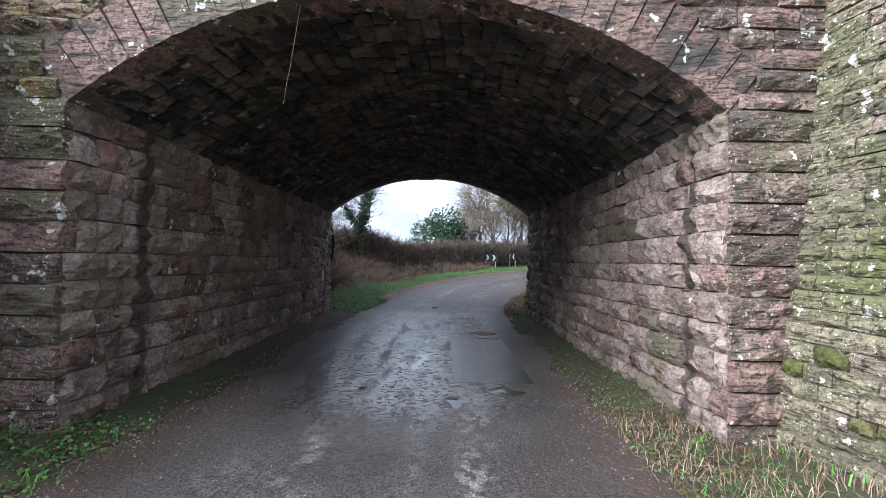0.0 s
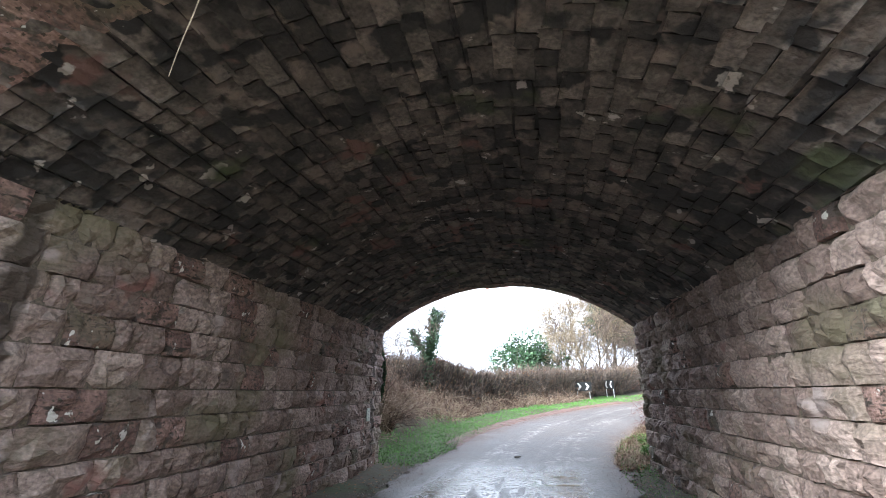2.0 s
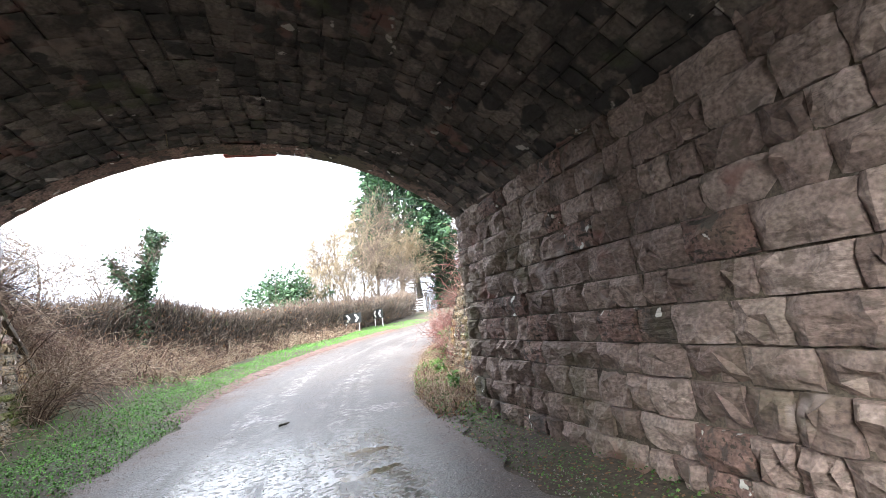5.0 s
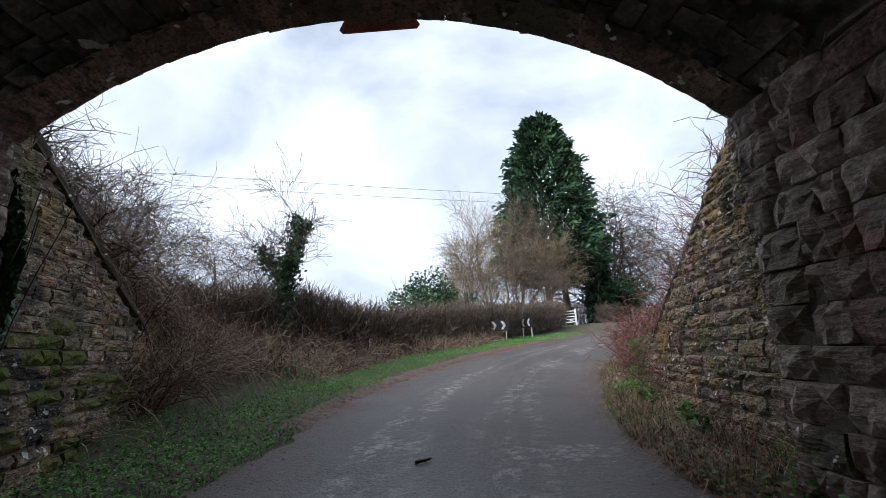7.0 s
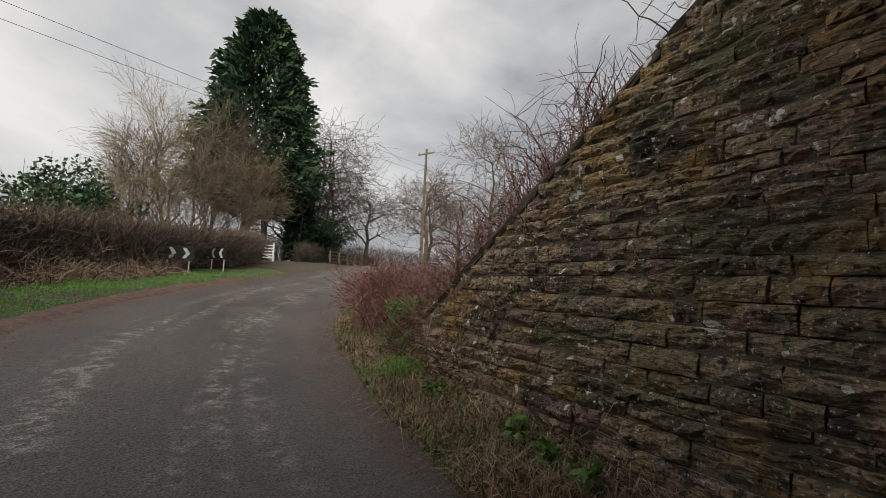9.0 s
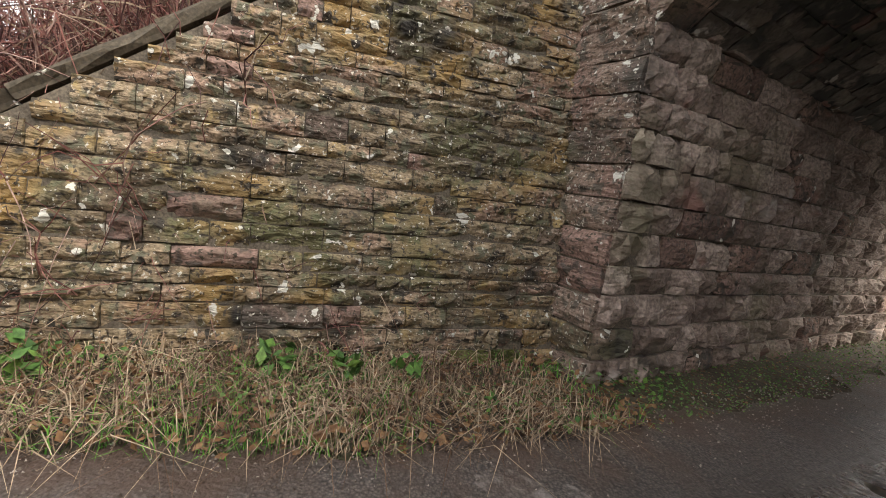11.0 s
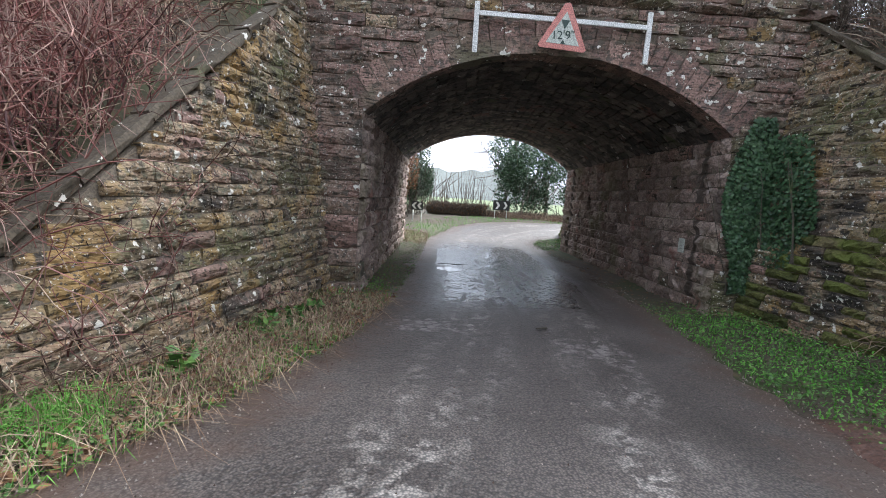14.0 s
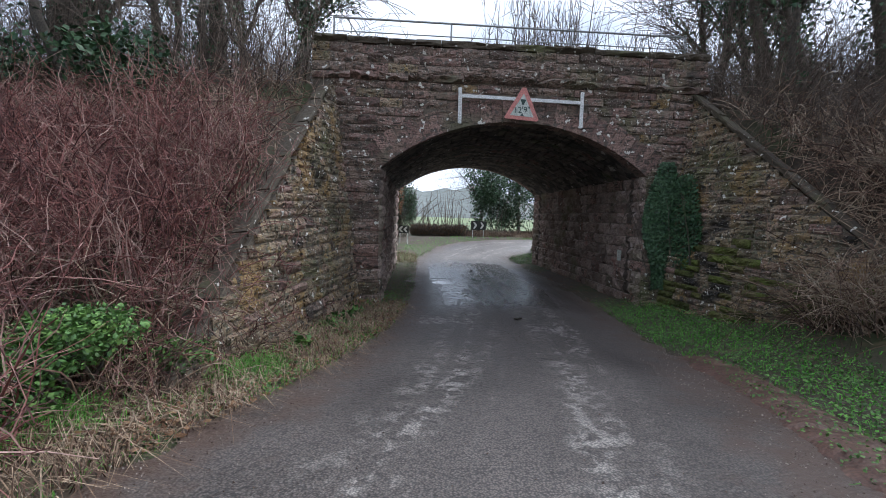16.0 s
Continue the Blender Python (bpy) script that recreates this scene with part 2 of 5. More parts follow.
M_SIGNFACE = surface("weathered_sign_face", [(0.42, 0.46, 0.4), (0.56, 0.58, 0.53)], 9.0, rough=0.45, bump=0.05, fine=60, vary=0.0)
M_BLACK = surface("black_sign_paint", [(0.012, 0.014, 0.014), (0.03, 0.032, 0.032)], 6.0, rough=0.5, bump=0.05, fine=60, vary=0.0)
M_GREENBLACK = surface("dark_green_paint", [(0.012, 0.035, 0.028), (0.02, 0.05, 0.038)], 6.0, rough=0.5, bump=0.05, fine=60, vary=0.0)
M_STEEL = surface("galvanised_steel", [(0.25, 0.26, 0.26), (0.4, 0.4, 0.39)], 9.0, rough=0.5, bump=0.1, fine=60, vary=0.0, metallic=0.7)
M_WOOD = surface("weathered_timber", [(0.11, 0.085, 0.06), (0.22, 0.18, 0.13)], 5.0, bump=0.5, fine=50, vary=0.3)
M_FIELD = surface("distant_field", [(0.09, 0.13, 0.04), (0.13, 0.16, 0.06)], 0.05, bump=0, fine=0.6, vary=0.0)
M_HILL = surface("wooded_hill", [(0.07, 0.085, 0.08), (0.12, 0.13, 0.12)], 0.03, bump=0, fine=0.2, vary=0.0)


def asphalt():
    m = bpy.data.materials.new("wet_worn_asphalt")
    m.use_nodes = True
    n, l = m.node_tree.nodes, m.node_tree.links
    b = n["Principled BSDF"]
    geo = n.new("ShaderNodeNewGeometry")
    uv = n.new("ShaderNodeUVMap")

    def noise_of(src, scale, detail, stretch=None):
        t = n.new("ShaderNodeTexNoise")
        t.inputs["Scale"].default_value, t.inputs["Detail"].default_value = scale, detail
        if stretch:
            mp = n.new("ShaderNodeMapping")
            mp.inputs["Scale"].default_value = stretch
            l.new(src, mp.inputs["Vector"])
            src = mp.outputs["Vector"]
        l.new(src, t.inputs["Vector"])
        return t.outputs["Fac"]

    def mapped(src, a, c, lo=0.0, hi=1.0):
        r = n.new("ShaderNodeMapRange")
        for key, v in (("From Min", a), ("From Max", c), ("To Min", lo), ("To Max", hi)):
            r.inputs[key].default_value = v
        l.new(src, r.inputs["Value"])
        return r.outputs["Result"]

    def math2(op, a, c):
        x = n.new("ShaderNodeMath")
        x.operation = op
        for i, v in enumerate((a, c)):
            if isinstance(v, (int, float)):
                x.inputs[i].default_value = v
            else:
                l.new(v, x.inputs[i])
        return x.outputs[0]

    def blend(fac, a, c):
        x = n.new("ShaderNodeMixRGB")
        for key, v in (("Fac", fac), ("Color1", a), ("Color2", c)):
            if isinstance(v, tuple):
                x.inputs[key].default_value = (*v, 1)
            else:
                l.new(v, x.inputs[key])
        return x.outputs["Color"]

    pos = geo.outputs["Position"]
    stones = n.new("ShaderNodeTexVoronoi")
    stones.inputs["Scale"].default_value = 60.0
    l.new(pos, stones.inputs["Vector"])
    big = noise_of(pos, 0.7, 5.0)
    streak = noise_of(uv.outputs["UV"], 1.0, 6.0, (3.2, 0.22, 1.0))
    worn = noise_of(pos, 3.2, 5.0)
    base = blend(mapped(big, 0.35, 0.65), (0.07, 0.06, 0.056), (0.115, 0.1, 0.093))
    track_u = n.new("ShaderNodeSeparateXYZ")
    l.new(uv.outputs["UV"], track_u.inputs[0])
    track = mapped(math2("ABSOLUTE", math2("SUBTRACT", math2("ABSOLUTE", track_u.outputs["X"], 0.0), 0.7), 0.0), 0.6, 0.1)
    speck = noise_of(pos, 9.0, 9.0)
    pale = math2("MULTIPLY", math2("MULTIPLY", mapped(streak, 0.42, 0.56), mapped(speck, 0.46, 0.53)), math2("MULTIPLY", track, mapped(worn, 0.38, 0.6)))
    base = blend(pale, base, (0.3, 0.28, 0.26))
    grit = blend(mapped(stones.outputs["Distance"], 0.0, 0.7), (2.1, 2.0, 1.9), (0.45, 0.45, 0.45))
    mul = n.new("ShaderNodeMixRGB")
    mul.blend_type = "MULTIPLY"
    mul.inputs["Fac"].default_value = 0.95
    l.new(base, mul.inputs["Color1"])
    l.new(grit, mul.inputs["Color2"])
    # pale broken surfacing: x, y, half width, half length
    at_xyz = n.new("ShaderNodeSeparateXYZ")
    l.new(pos, at_xyz.inputs[0])
    flakes = n.new("ShaderNodeTexVoronoi")
    flakes.feature = "DISTANCE_TO_EDGE"
    flakes.inputs["Scale"].default_value = 9.0
    l.new(pos, flakes.inputs["Vector"])
    ragged = noise_of(pos, 5.0, 6.0)
    worn_top = mul.outputs["Color"]
    for fx, fy_, rx_, ry_ in ((1.05, 14.1, 0.5, 0.33), (-0.82, 14.8, 0.4, 0.42)):
        ex = math2("MULTIPLY", math2("SUBTRACT", at_xyz.outputs["X"], fx), 1 / rx_)
        ey = math2("MULTIPLY", math2("SUBTRACT", at_xyz.outputs["Y"], fy_), 1 / ry_)
        far_out = math2("ADD", math2("ADD", math2("MULTIPLY", ex, ex), math2("MULTIPLY", ey, ey)), mapped(ragged, 0.3, 0.7, -1.2, 1.2))
        worn_top = blend(math2("MULTIPLY", mapped(far_out, 1.0, 0.7), math2("MULTIPLY", mapped(flakes.outputs["Distance"], 0.02, 0.2, 0.1, 0.8), mapped(speck, 0.4, 0.52))), worn_top, (0.27, 0.24, 0.225))
    # mud along the edges, by the distance across the road
    sep = n.new("ShaderNodeSeparateXYZ")
    l.new(uv.outputs["UV"], sep.inputs[0])
    across = math2("ABSOLUTE", sep.outputs["X"], 0.0)
    edge = mapped(math2("ADD", across, mapped(worn, 0.3, 0.7, -0.35, 0.35)), 1.55, 2.2)
    base = blend(edge, worn_top, (0.085, 0.055, 0.042))
    # the wheel-worn middle under the bridge stays wet
    sp = n.new("ShaderNodeSeparateXYZ")
    l.new(pos, sp.inputs[0])
    along = math2("MULTIPLY", mapped(sp.outputs["Y"], 2.6, 4.6), mapped(sp.outputs["Y"], 14.0, 11.8))
    mid = mapped(across, 1.75, 1.15)
    wet = math2("MULTIPLY", math2("MULTIPLY", along, mid), math2("MULTIPLY", mapped(noise_of(uv.outputs["UV"], 1.0, 8.0, (3.0, 0.5, 1.0)), 0.28, 0.46), mapped(noise_of(pos, 19.0, 9.0), 0.4, 0.5, 0.35, 1.0)))
    l.new(blend(math2("MULTIPLY", wet, 0.6), base, (0.03, 0.028, 0.028)), b.inputs["Base Color"])
    damp = mapped(big, 0.3, 0.7, 0.46, 0.66)
    rough = math2("SUBTRACT", damp, math2("MULTIPLY", wet, 0.46))
    l.new(rough, b.inputs["Roughness"])
    bp = n.new("ShaderNodeBump")
    bp.inputs["Distance"].default_value = 0.012
    l.new(mapped(wet, 0.2, 1.0, 0.85, 0.22), bp.inputs["Strength"])
    l.new(math2("ADD", math2("MULTIPLY", noise_of(pos, 22.0, 9.0), 1.7), math2("MULTIPLY", stones.outputs["Distance"], -0.35)), bp.inputs["Height"])
    l.new(bp.outputs["Normal"], b.inputs["Normal"])
    return m


M_ROAD = asphalt()
M_PATCH = surface("smooth_tar_patch", [(0.028, 0.027, 0.027), (0.045, 0.043, 0.042)], 2.0, rough=0.26, rough_var=0.14, bump=0.45, fine=45, vary=0.0, relief=0.012, spots=(((0.07, 0.066, 0.062), 3.0, 0.55, 0.1), ((0.016, 0.015, 0.015), 1.4, 0.55, 0.1)))
M_WATER = bpy.data.materials.new("puddle_water")
M_WATER.use_nodes = True
M_WATER.node_tree.nodes["Principled BSDF"].inputs["Base Color"].default_value = (0.03, 0.026, 0.022, 1)
M_WATER.node_tree.nodes["Principled BSDF"].inputs["Roughness"].default_value = 0.04

# ---- building helpers ----
rng = np.random.default_rng(7)


def mesh_np(name, verts, quads, mat, smooth=False):
    """A mesh from arrays of vertices and of quads or triangles."""
    me = bpy.data.meshes.new(name)
    verts, quads = np.asarray(verts, np.float32), np.asarray(quads, np.int32)
    k = quads.shape[1]
    me.vertices.add(len(verts))
    me.vertices.foreach_set("co", verts.ravel())
    me.loops.add(quads.size)
    me.loops.foreach_set("vertex_index", quads.ravel())
    me.polygons.add(len(quads))
    me.polygons.foreach_set("loop_start", np.arange(0, quads.size, k, dtype=np.int32))
    me.polygons.foreach_set("use_smooth", np.full(len(quads), smooth))
    me.update(calc_edges=True)
    me.materials.append(mat)
    return me


def thing(name, at=(0, 0, 0), label="", category="", group="", kind="", turn=0.0):
    ob = new(name)
    ob.empty_display_size = 0.2
    ob.matrix_world = pose(*at, 0, 0, turn)
    return tagged(ob, label, category, group, kind)


def hang(ob, parent):
    """Makes ob a part of parent, without moving it."""
    ob.parent = parent
    ob.matrix_parent_inverse = parent.matrix_basis.inverted() if parent.parent is None else (parent.parent.matrix_basis @ parent.matrix_basis).inverted()
    return ob


def local(name, me, parent, label=""):
    """A mesh given in its parent's own coordinates."""
    ob = new(name, me)
    ob.parent = parent
    return tagged(ob, label) if label else ob


def part(name, bm, mat, parent, label="", smooth=False):
    me = bpy.data.meshes.new(name)
    bm.to_mesh(me)
    bm.free()
    me.materials.append(mat)
    if smooth:
        me.polygons.foreach_set("use_smooth", np.full(len(me.polygons), True))
    return local(name, me, parent, label)


def box(sx, sy, sz, at=(0, 0, 0), bevel=0.0, turn=(0, 0, 0)):
    bm = bmesh.new()
    bmesh.ops.create_cube(bm, size=1.0)
    bmesh.ops.scale(bm, vec=(sx, sy, sz), verts=bm.verts)
    if bevel:
        bmesh.ops.bevel(bm, geom=bm.edges[:], offset=bevel, segments=2, affect="EDGES")
    bmesh.ops.transform(bm, matrix=pose(*at, *turn), verts=bm.verts)
    return bm


def rod(a, b, r0, r1=None, sides=10):
    a, b = Vector(a), Vector(b)
    bm = bmesh.new()
    bmesh.ops.create_cone(bm, cap_ends=True, segments=sides, radius1=r0, radius2=r0 if r1 is None else r1, depth=(b - a).length)
    q = (b - a).to_track_quat("Z", "Y").to_matrix().to_4x4()
    bmesh.ops.transform(bm, matrix=Matrix.Translation((a + b) / 2) @ q, verts=bm.verts)
    return bm


def plate(points, depth, axis_matrix):
    """A flat plate of that outline (x, z) and depth along y, at the pose axis_matrix."""
    bm = bmesh.new()
    vs = [bm.verts.new((x, 0, z)) for x, z in points]
    f = bm.faces.new(vs)
    r = bmesh.ops.extrude_face_region(bm, geom=[f])
    bmesh.ops.translate(bm, vec=(0, depth, 0), verts=[v for v in r["geom"] if isinstance(v, bmesh.types.BMVert)])
    bmesh.ops.recalc_face_normals(bm, faces=bm.faces[:])
    bmesh.ops.transform(bm, matrix=axis_matrix, verts=bm.verts)
    return bm


def smoothstep(t):
    t = np.clip(t, 0, 1)
    return t * t * (3 - 2 * t)


# ---- strands, leaves and trees ----
def tubes(paths, radii, sides=3):
    """Vertices and quads of n thin tubes along paths (n, k, 3), with radii (n, k)."""
    paths, radii = np.asarray(paths, float), np.asarray(radii, float)
    n, k, _ = paths.shape
    tan = np.gradient(paths, axis=1)
    tan /= np.linalg.norm(tan, axis=2, keepdims=True) + 1e-9
    ref = np.where(np.abs(tan[..., 2:3]) > 0.9, np.array([1.0, 0, 0]), np.array([0, 0, 1.0]))
    u = np.cross(tan, ref)
    u /= np.linalg.norm(u, axis=2, keepdims=True) + 1e-9
    v = np.cross(tan, u)
    ang = np.arange(sides) * 2 * np.pi / sides
    ring = paths[:, :, None] + radii[:, :, None, None] * (np.cos(ang)[:, None] * u[:, :, None] + np.sin(ang)[:, None] * v[:, :, None])
    idx = np.arange(n * k * sides).reshape(n, k, sides)
    nxt = np.roll(idx, -1, axis=2)
    quads = np.stack([idx[:, :-1], nxt[:, :-1], nxt[:, 1:], idx[:, 1:]], -1).reshape(-1, 4)
    return ring.reshape(-1, 3), quads


def joined(parts):
    vs, qs, off = [], [], 0
    for v, q in parts:
        vs.append(v)
        qs.append(q + off)
        off += len(v)
    return np.concatenate(vs), np.concatenate(qs)


def strands(base, direction, length, bend, wiggle, r0, r1, k=5, rg=rng):
    """n curved tapering strands from base (n, 3) along direction (n, 3)."""
    n = len(base)
    d = direction / (np.linalg.norm(direction, axis=1, keepdims=True) + 1e-9)
    t = np.linspace(0, 1, k)[None, :, None]
    length = np.broadcast_to(length, n)[:, None, None]
    p = base[:, None] + d[:, None] * t * length + np.array([0, 0, -1.0]) * (t ** 2) * length * np.broadcast_to(bend, n)[:, None, None]
    p = p + np.cumsum(rg.normal(0, 1, (n, k, 3)) * (t > 0), axis=1) * wiggle * length / k
    r = np.linspace(r0, r1, k)[None] * rg.uniform(0.7, 1.3, (n, 1))
    return p, r


def leaves(pts, size, rg=rng, flat=0.0, normal=None, long=1.5):
    """A small kite-shaped leaf at each point; flat: how far they turn to the given normal."""
    n = len(pts)
    a = rg.normal(0, 1, (n, 3))
    if normal is not None:
        a = a * (1 - flat) + np.asarray(normal) * flat * 2
    a /= np.linalg.norm(a, axis=1, keepdims=True)
    u = np.cross(a, rg.normal(0, 1, (n, 3)))
    u /= np.linalg.norm(u, axis=1, keepdims=True)
    v = np.cross(a, u)
    s = size * rg.uniform(0.6, 1.4, (n, 1))
    q = np.stack([pts - u * s * long * 0.5, pts + v * s * 0.5, pts + u * s * long * 0.5 + a * s * 0.15, pts - v * s * 0.5], 1)
    return q.reshape(-1, 3), np.arange(4 * n).reshape(n, 4)


def blades(base, height, width, lean, rg=rng):
    """Grass blades: two bent quads each, tapering."""
    n = len(base)
    az = rg.uniform(0, 2 * np.pi, n)
    d = np.stack([np.cos(az), np.sin(az), np.zeros(n)], 1)
    s = np.stack([-np.sin(az), np.cos(az), np.zeros(n)], 1)
    h = (height * rg.uniform(0.45, 1.3, n))[:, None]
    ln = (lean * rg.uniform(0.1, 1.5, n))[:, None]
    w = width * rg.uniform(0.6, 1.3, n)[:, None]
    up = np.array([0, 0, 1.0])
    mid = base + up * h * 0.6 + d * h * ln * 0.35
    tip = base + up * h * np.clip(1.05 - ln * 0.45, 0.25, 1) + d * h * ln
    v = np.stack([base - s * w, base + s * w, mid - s * w * 0.7, mid + s * w * 0.7, tip - s * w * 0.12, tip + s * w * 0.12], 1)
    i = np.arange(n)[:, None] * 6
    q = np.concatenate([i + np.array([0, 1, 3, 2]), i + np.array([2, 3, 5, 4])])
    return v.reshape(-1, 3), q


def tree_paths(rg, height, trunk_r, spread=0.75, levels=4, kids=(7, 6, 5), rise=0.25, start=0.3, k=6, thin=0.62):
    """Levels of branches of a bare tree at the origin: a list of (paths, radii)."""
    t = np.linspace(0, 1, k)
    trunk = np.stack([np.cumsum(rg.normal(0, 0.02, k)) * height * (t > 0), np.cumsum(rg.normal(0, 0.02, k)) * height * (t > 0), t * height * 0.8], 1)
    out = [(trunk[None], (trunk_r * (1 - 0.8 * t))[None])]
    length = height * 0.5
    for lv in range(1, levels):
        pp, rr = out[-1]
        n = len(pp) * kids[lv - 1]
        src = np.repeat(np.arange(len(pp)), kids[lv - 1])
        f = rg.uniform(start if lv == 1 else 0.25, 1.0, n) * (k - 1.001)
        i = f.astype(int)
        w = (f - i)[:, None]
        base = pp[src, i] * (1 - w) + pp[src, i + 1] * w
        par = pp[src, i + 1] - pp[src, i]
        par /= np.linalg.norm(par, axis=1, keepdims=True) + 1e-9
        side = rg.normal(0, 1, (n, 3))
        side -= par * (side * par).sum(1, keepdims=True)
        side /= np.linalg.norm(side, axis=1, keepdims=True) + 1e-9
        d = par * (1 - spread * 0.6) + side * spread + np.array([0, 0, rise])
        ln = length * rg.uniform(0.45, 1.05, n) * (1.15 - 0.6 * f / k if lv == 1 else 1)
        p, r = strands(base, d, ln, 0.06 * lv, 0.16, 1, 0.3, k, rg)
        r = r / r[:, :1] * (rr[src, i] * 0.62)[:, None] * np.linspace(1, 0.3, k)
        out.append((p, np.maximum(r, 0.004)))
        length *= thin
    return out


def bare_tree(name, at, height, trunk_r, label, seed, mat=None, ivy=0.0, ivy_to=0.6, category="tree", rmin=0.004, leaf=0.075, **kw):
    rg = np.random.default_rng(seed)
    ob = thing(name, at, label, category)
    lv = tree_paths(rg, height, trunk_r, **kw)
    v, q = tubes(*lv[0], sides=9)
    local("trunk", mesh_np("trunk", v, q, M_BARK, True), ob)
    if len(lv) > 1:
        lv = [(p, np.maximum(r, rmin)) for p, r in lv]
        many = len(lv[1][0]) > 14
        for p, r in zip(*lv[1]) if not many else ():
            v, q = tubes(p[None], r[None], sides=5)
            local("limb", mesh_np("limb", v, q, M_BARK, True), ob)
        v, q = joined([tubes(*x, sides=3) for x in (lv[1:] if many else lv[2:])])
        local("crown", mesh_np("crown", v, q, mat or M_TWIG), ob, "fine bare winter twigs")
    if ivy:
        pts = []
        for p, _ in lv[:2]:
            m = int(ivy * 4200 / (2.5 if len(p) == 1 else 0.9))
            i, f = rg.integers(0, len(p), m), rg.uniform(0, p.shape[1] - 1.01, m)
            j = f.astype(int)
            c = p[i, j] + (p[i, j + 1] - p[i, j]) * (f - j)[:, None]
            c = c[c[:, 2] < height * ivy_to]
            pts.append(c + rg.normal(0, 1, c.shape) * ((trunk_r + 0.08) if len(p) == 1 else trunk_r * 0.35 + 0.08))
        v, q = leaves(np.concatenate(pts), leaf, rg)
        local("ivy", mesh_np("ivy", v, q, M_IVY), ob, "glossy dark green ivy")
    return ob


# ---- the line of the road ----
LX, RX, Y0, Y1 = -3.45, 2.28, 3.62, 12.66
SPRING, CROWN = 2.895, 3.94
CX, HALF = (LX + RX) / 2, (RX - LX) / 2
RAD = (HALF ** 2 + (CROWN - SPRING) ** 2) / (2 * (CROWN - SPRING))
CZ = CROWN - RAD
BATTER, FLARE, COPE = 0.126, 0.18, 0.79


def catmull(pts, step=12):
    p = np.array([2 * np.array(pts[0]) - pts[1], *pts, 2 * np.array(pts[-1]) - pts[-2]], float)
    out = []
    for i in range(1, len(p) - 2):
        t = np.linspace(0, 1, step, endpoint=False)[:, None]
        a, b, c, d = p[i - 1:i + 3]
        out.append(0.5 * (2 * b + (c - a) * t + (2 * a - 5 * b + 4 * c - d) * t ** 2 + (3 * b - a - 3 * c + d) * t ** 3))
    return np.concatenate([*out, p[-2:-1]])


ROAD = catmull([(-60, -9), (-30, -6.4), (-14, -5.0), (-7, -4.0), (-3.4, -2.6), (-1.5, -0.6), (-0.75, 2), (-0.6, 5), (-0.55, 9), (-0.4, 12.5), (0.07, 16),
                (0.82, 18.8), (2.1, 21.8), (4.4, 25.6), (9.3, 32), (15.5, 40), (24, 49), (42, 66), (80, 100)])
HALF_ROAD = 2.15


def widening(y):
    """The lane is a little wider beyond the bridge."""
    return 0.22 * smoothstep((np.asarray(y, float) - 14) / 4)


def from_road(x, y):
    """The distance from the lane's middle, as if it were of one width."""
    d = np.full(np.shape(x), 1e9)
    for a, b in zip(ROAD[:-1], ROAD[1:]):
        ab = b - a
        t = np.clip(((x - a[0]) * ab[0] + (y - a[1]) * ab[1]) / (ab @ ab), 0, 1)
        d = np.minimum(d, np.hypot(x - a[0] - t * ab[0], y - a[1] - t * ab[1]))
    return d - widening(y)


def wavy(x, y, s):
    return np.sin(x * 1.7 * s + 1.3 * np.sin(y * 0.9 * s)) * np.cos(y * 1.4 * s + 0.7 * np.sin(x * 1.1 * s))


def climb(y):
    """The lane climbs gently away from the bridge to the north and levels out by the farm."""
    s = np.clip(np.asarray(y, float) - 13.5, 0, None)
    return 0.062 * (s - 2.0 * (1 - np.exp(-s / 2.0))) * (s < 36) + (s >= 36) * 0.062 * 34.0


def ground_z(x, y):
    x, y = np.asarray(x, float), np.asarray(y, float)
    d = from_road(x, y)
    out = smoothstep((d - HALF_ROAD) / 1.2)
    z = 0.55 * smoothstep((1.0 - y) / 6.5) * smoothstep((40 + y) / 30)
    z = z + climb(y) + out * (0.1 + 0.04 * wavy(x, y, 1.2)) + 0.05 * smoothstep((d - 4) / 4) * wavy(x, y, 0.3)
    # the bank under the brambles by the road beyond the bridge
    z = z + 0.7 * smoothstep((-3.6 - x + (y - 14) * 0.12) / 2.2) * smoothstep((y - 13) / 3) * smoothstep((30 - y) / 6)
    # the railway embankment, held back by the wing walls
    s = np.maximum(0, np.maximum(y - Y1, Y0 - y))
    h = np.maximum(0, 4.5 - COPE * s)
    right = smoothstep((x - (RX + 0.5 + FLARE * s + BATTER * h)) / 0.35)
    left = smoothstep(((LX - 0.5 - FLARE * s - BATTER * h) - x) / 0.35)
    return z + (h + 0.12 * wavy(x, y, 0.8)) * np.maximum(right, left) * (h > 0)


def gz(x, y):
    return float(ground_z(np.array([x]), np.array([y]))[0])


def spread_axis(lo, hi, step, far):
    mid = np.arange(lo, hi + 1e-6, step)
    a = np.cumsum(step * 1.22 ** np.arange(1, 60))
    a = a[a < far]
    return np.concatenate([lo - a[::-1], mid, hi + a])


gx, gy = spread_axis(-12, 12, 0.16, 1800), spread_axis(-9, 27, 0.16, 1800)
GX, GY = np.meshgrid(gx, gy)
GZ = ground_z(GX.ravel(), GY.ravel())
gi = np.arange(GX.size).reshape(GX.shape)
gq = np.stack([gi[:-1, :-1], gi[:-1, 1:], gi[1:, 1:], gi[1:, :-1]], -1).reshape(-1, 4)
ground = new("ground", mesh_np("ground", np.stack([GX.ravel(), GY.ravel(), GZ - 0.02], 1), gq, M_SOIL, True))
tagged(ground, "earth verges, embankment slopes and fields on both sides of the lane", "ground", kind="structure")

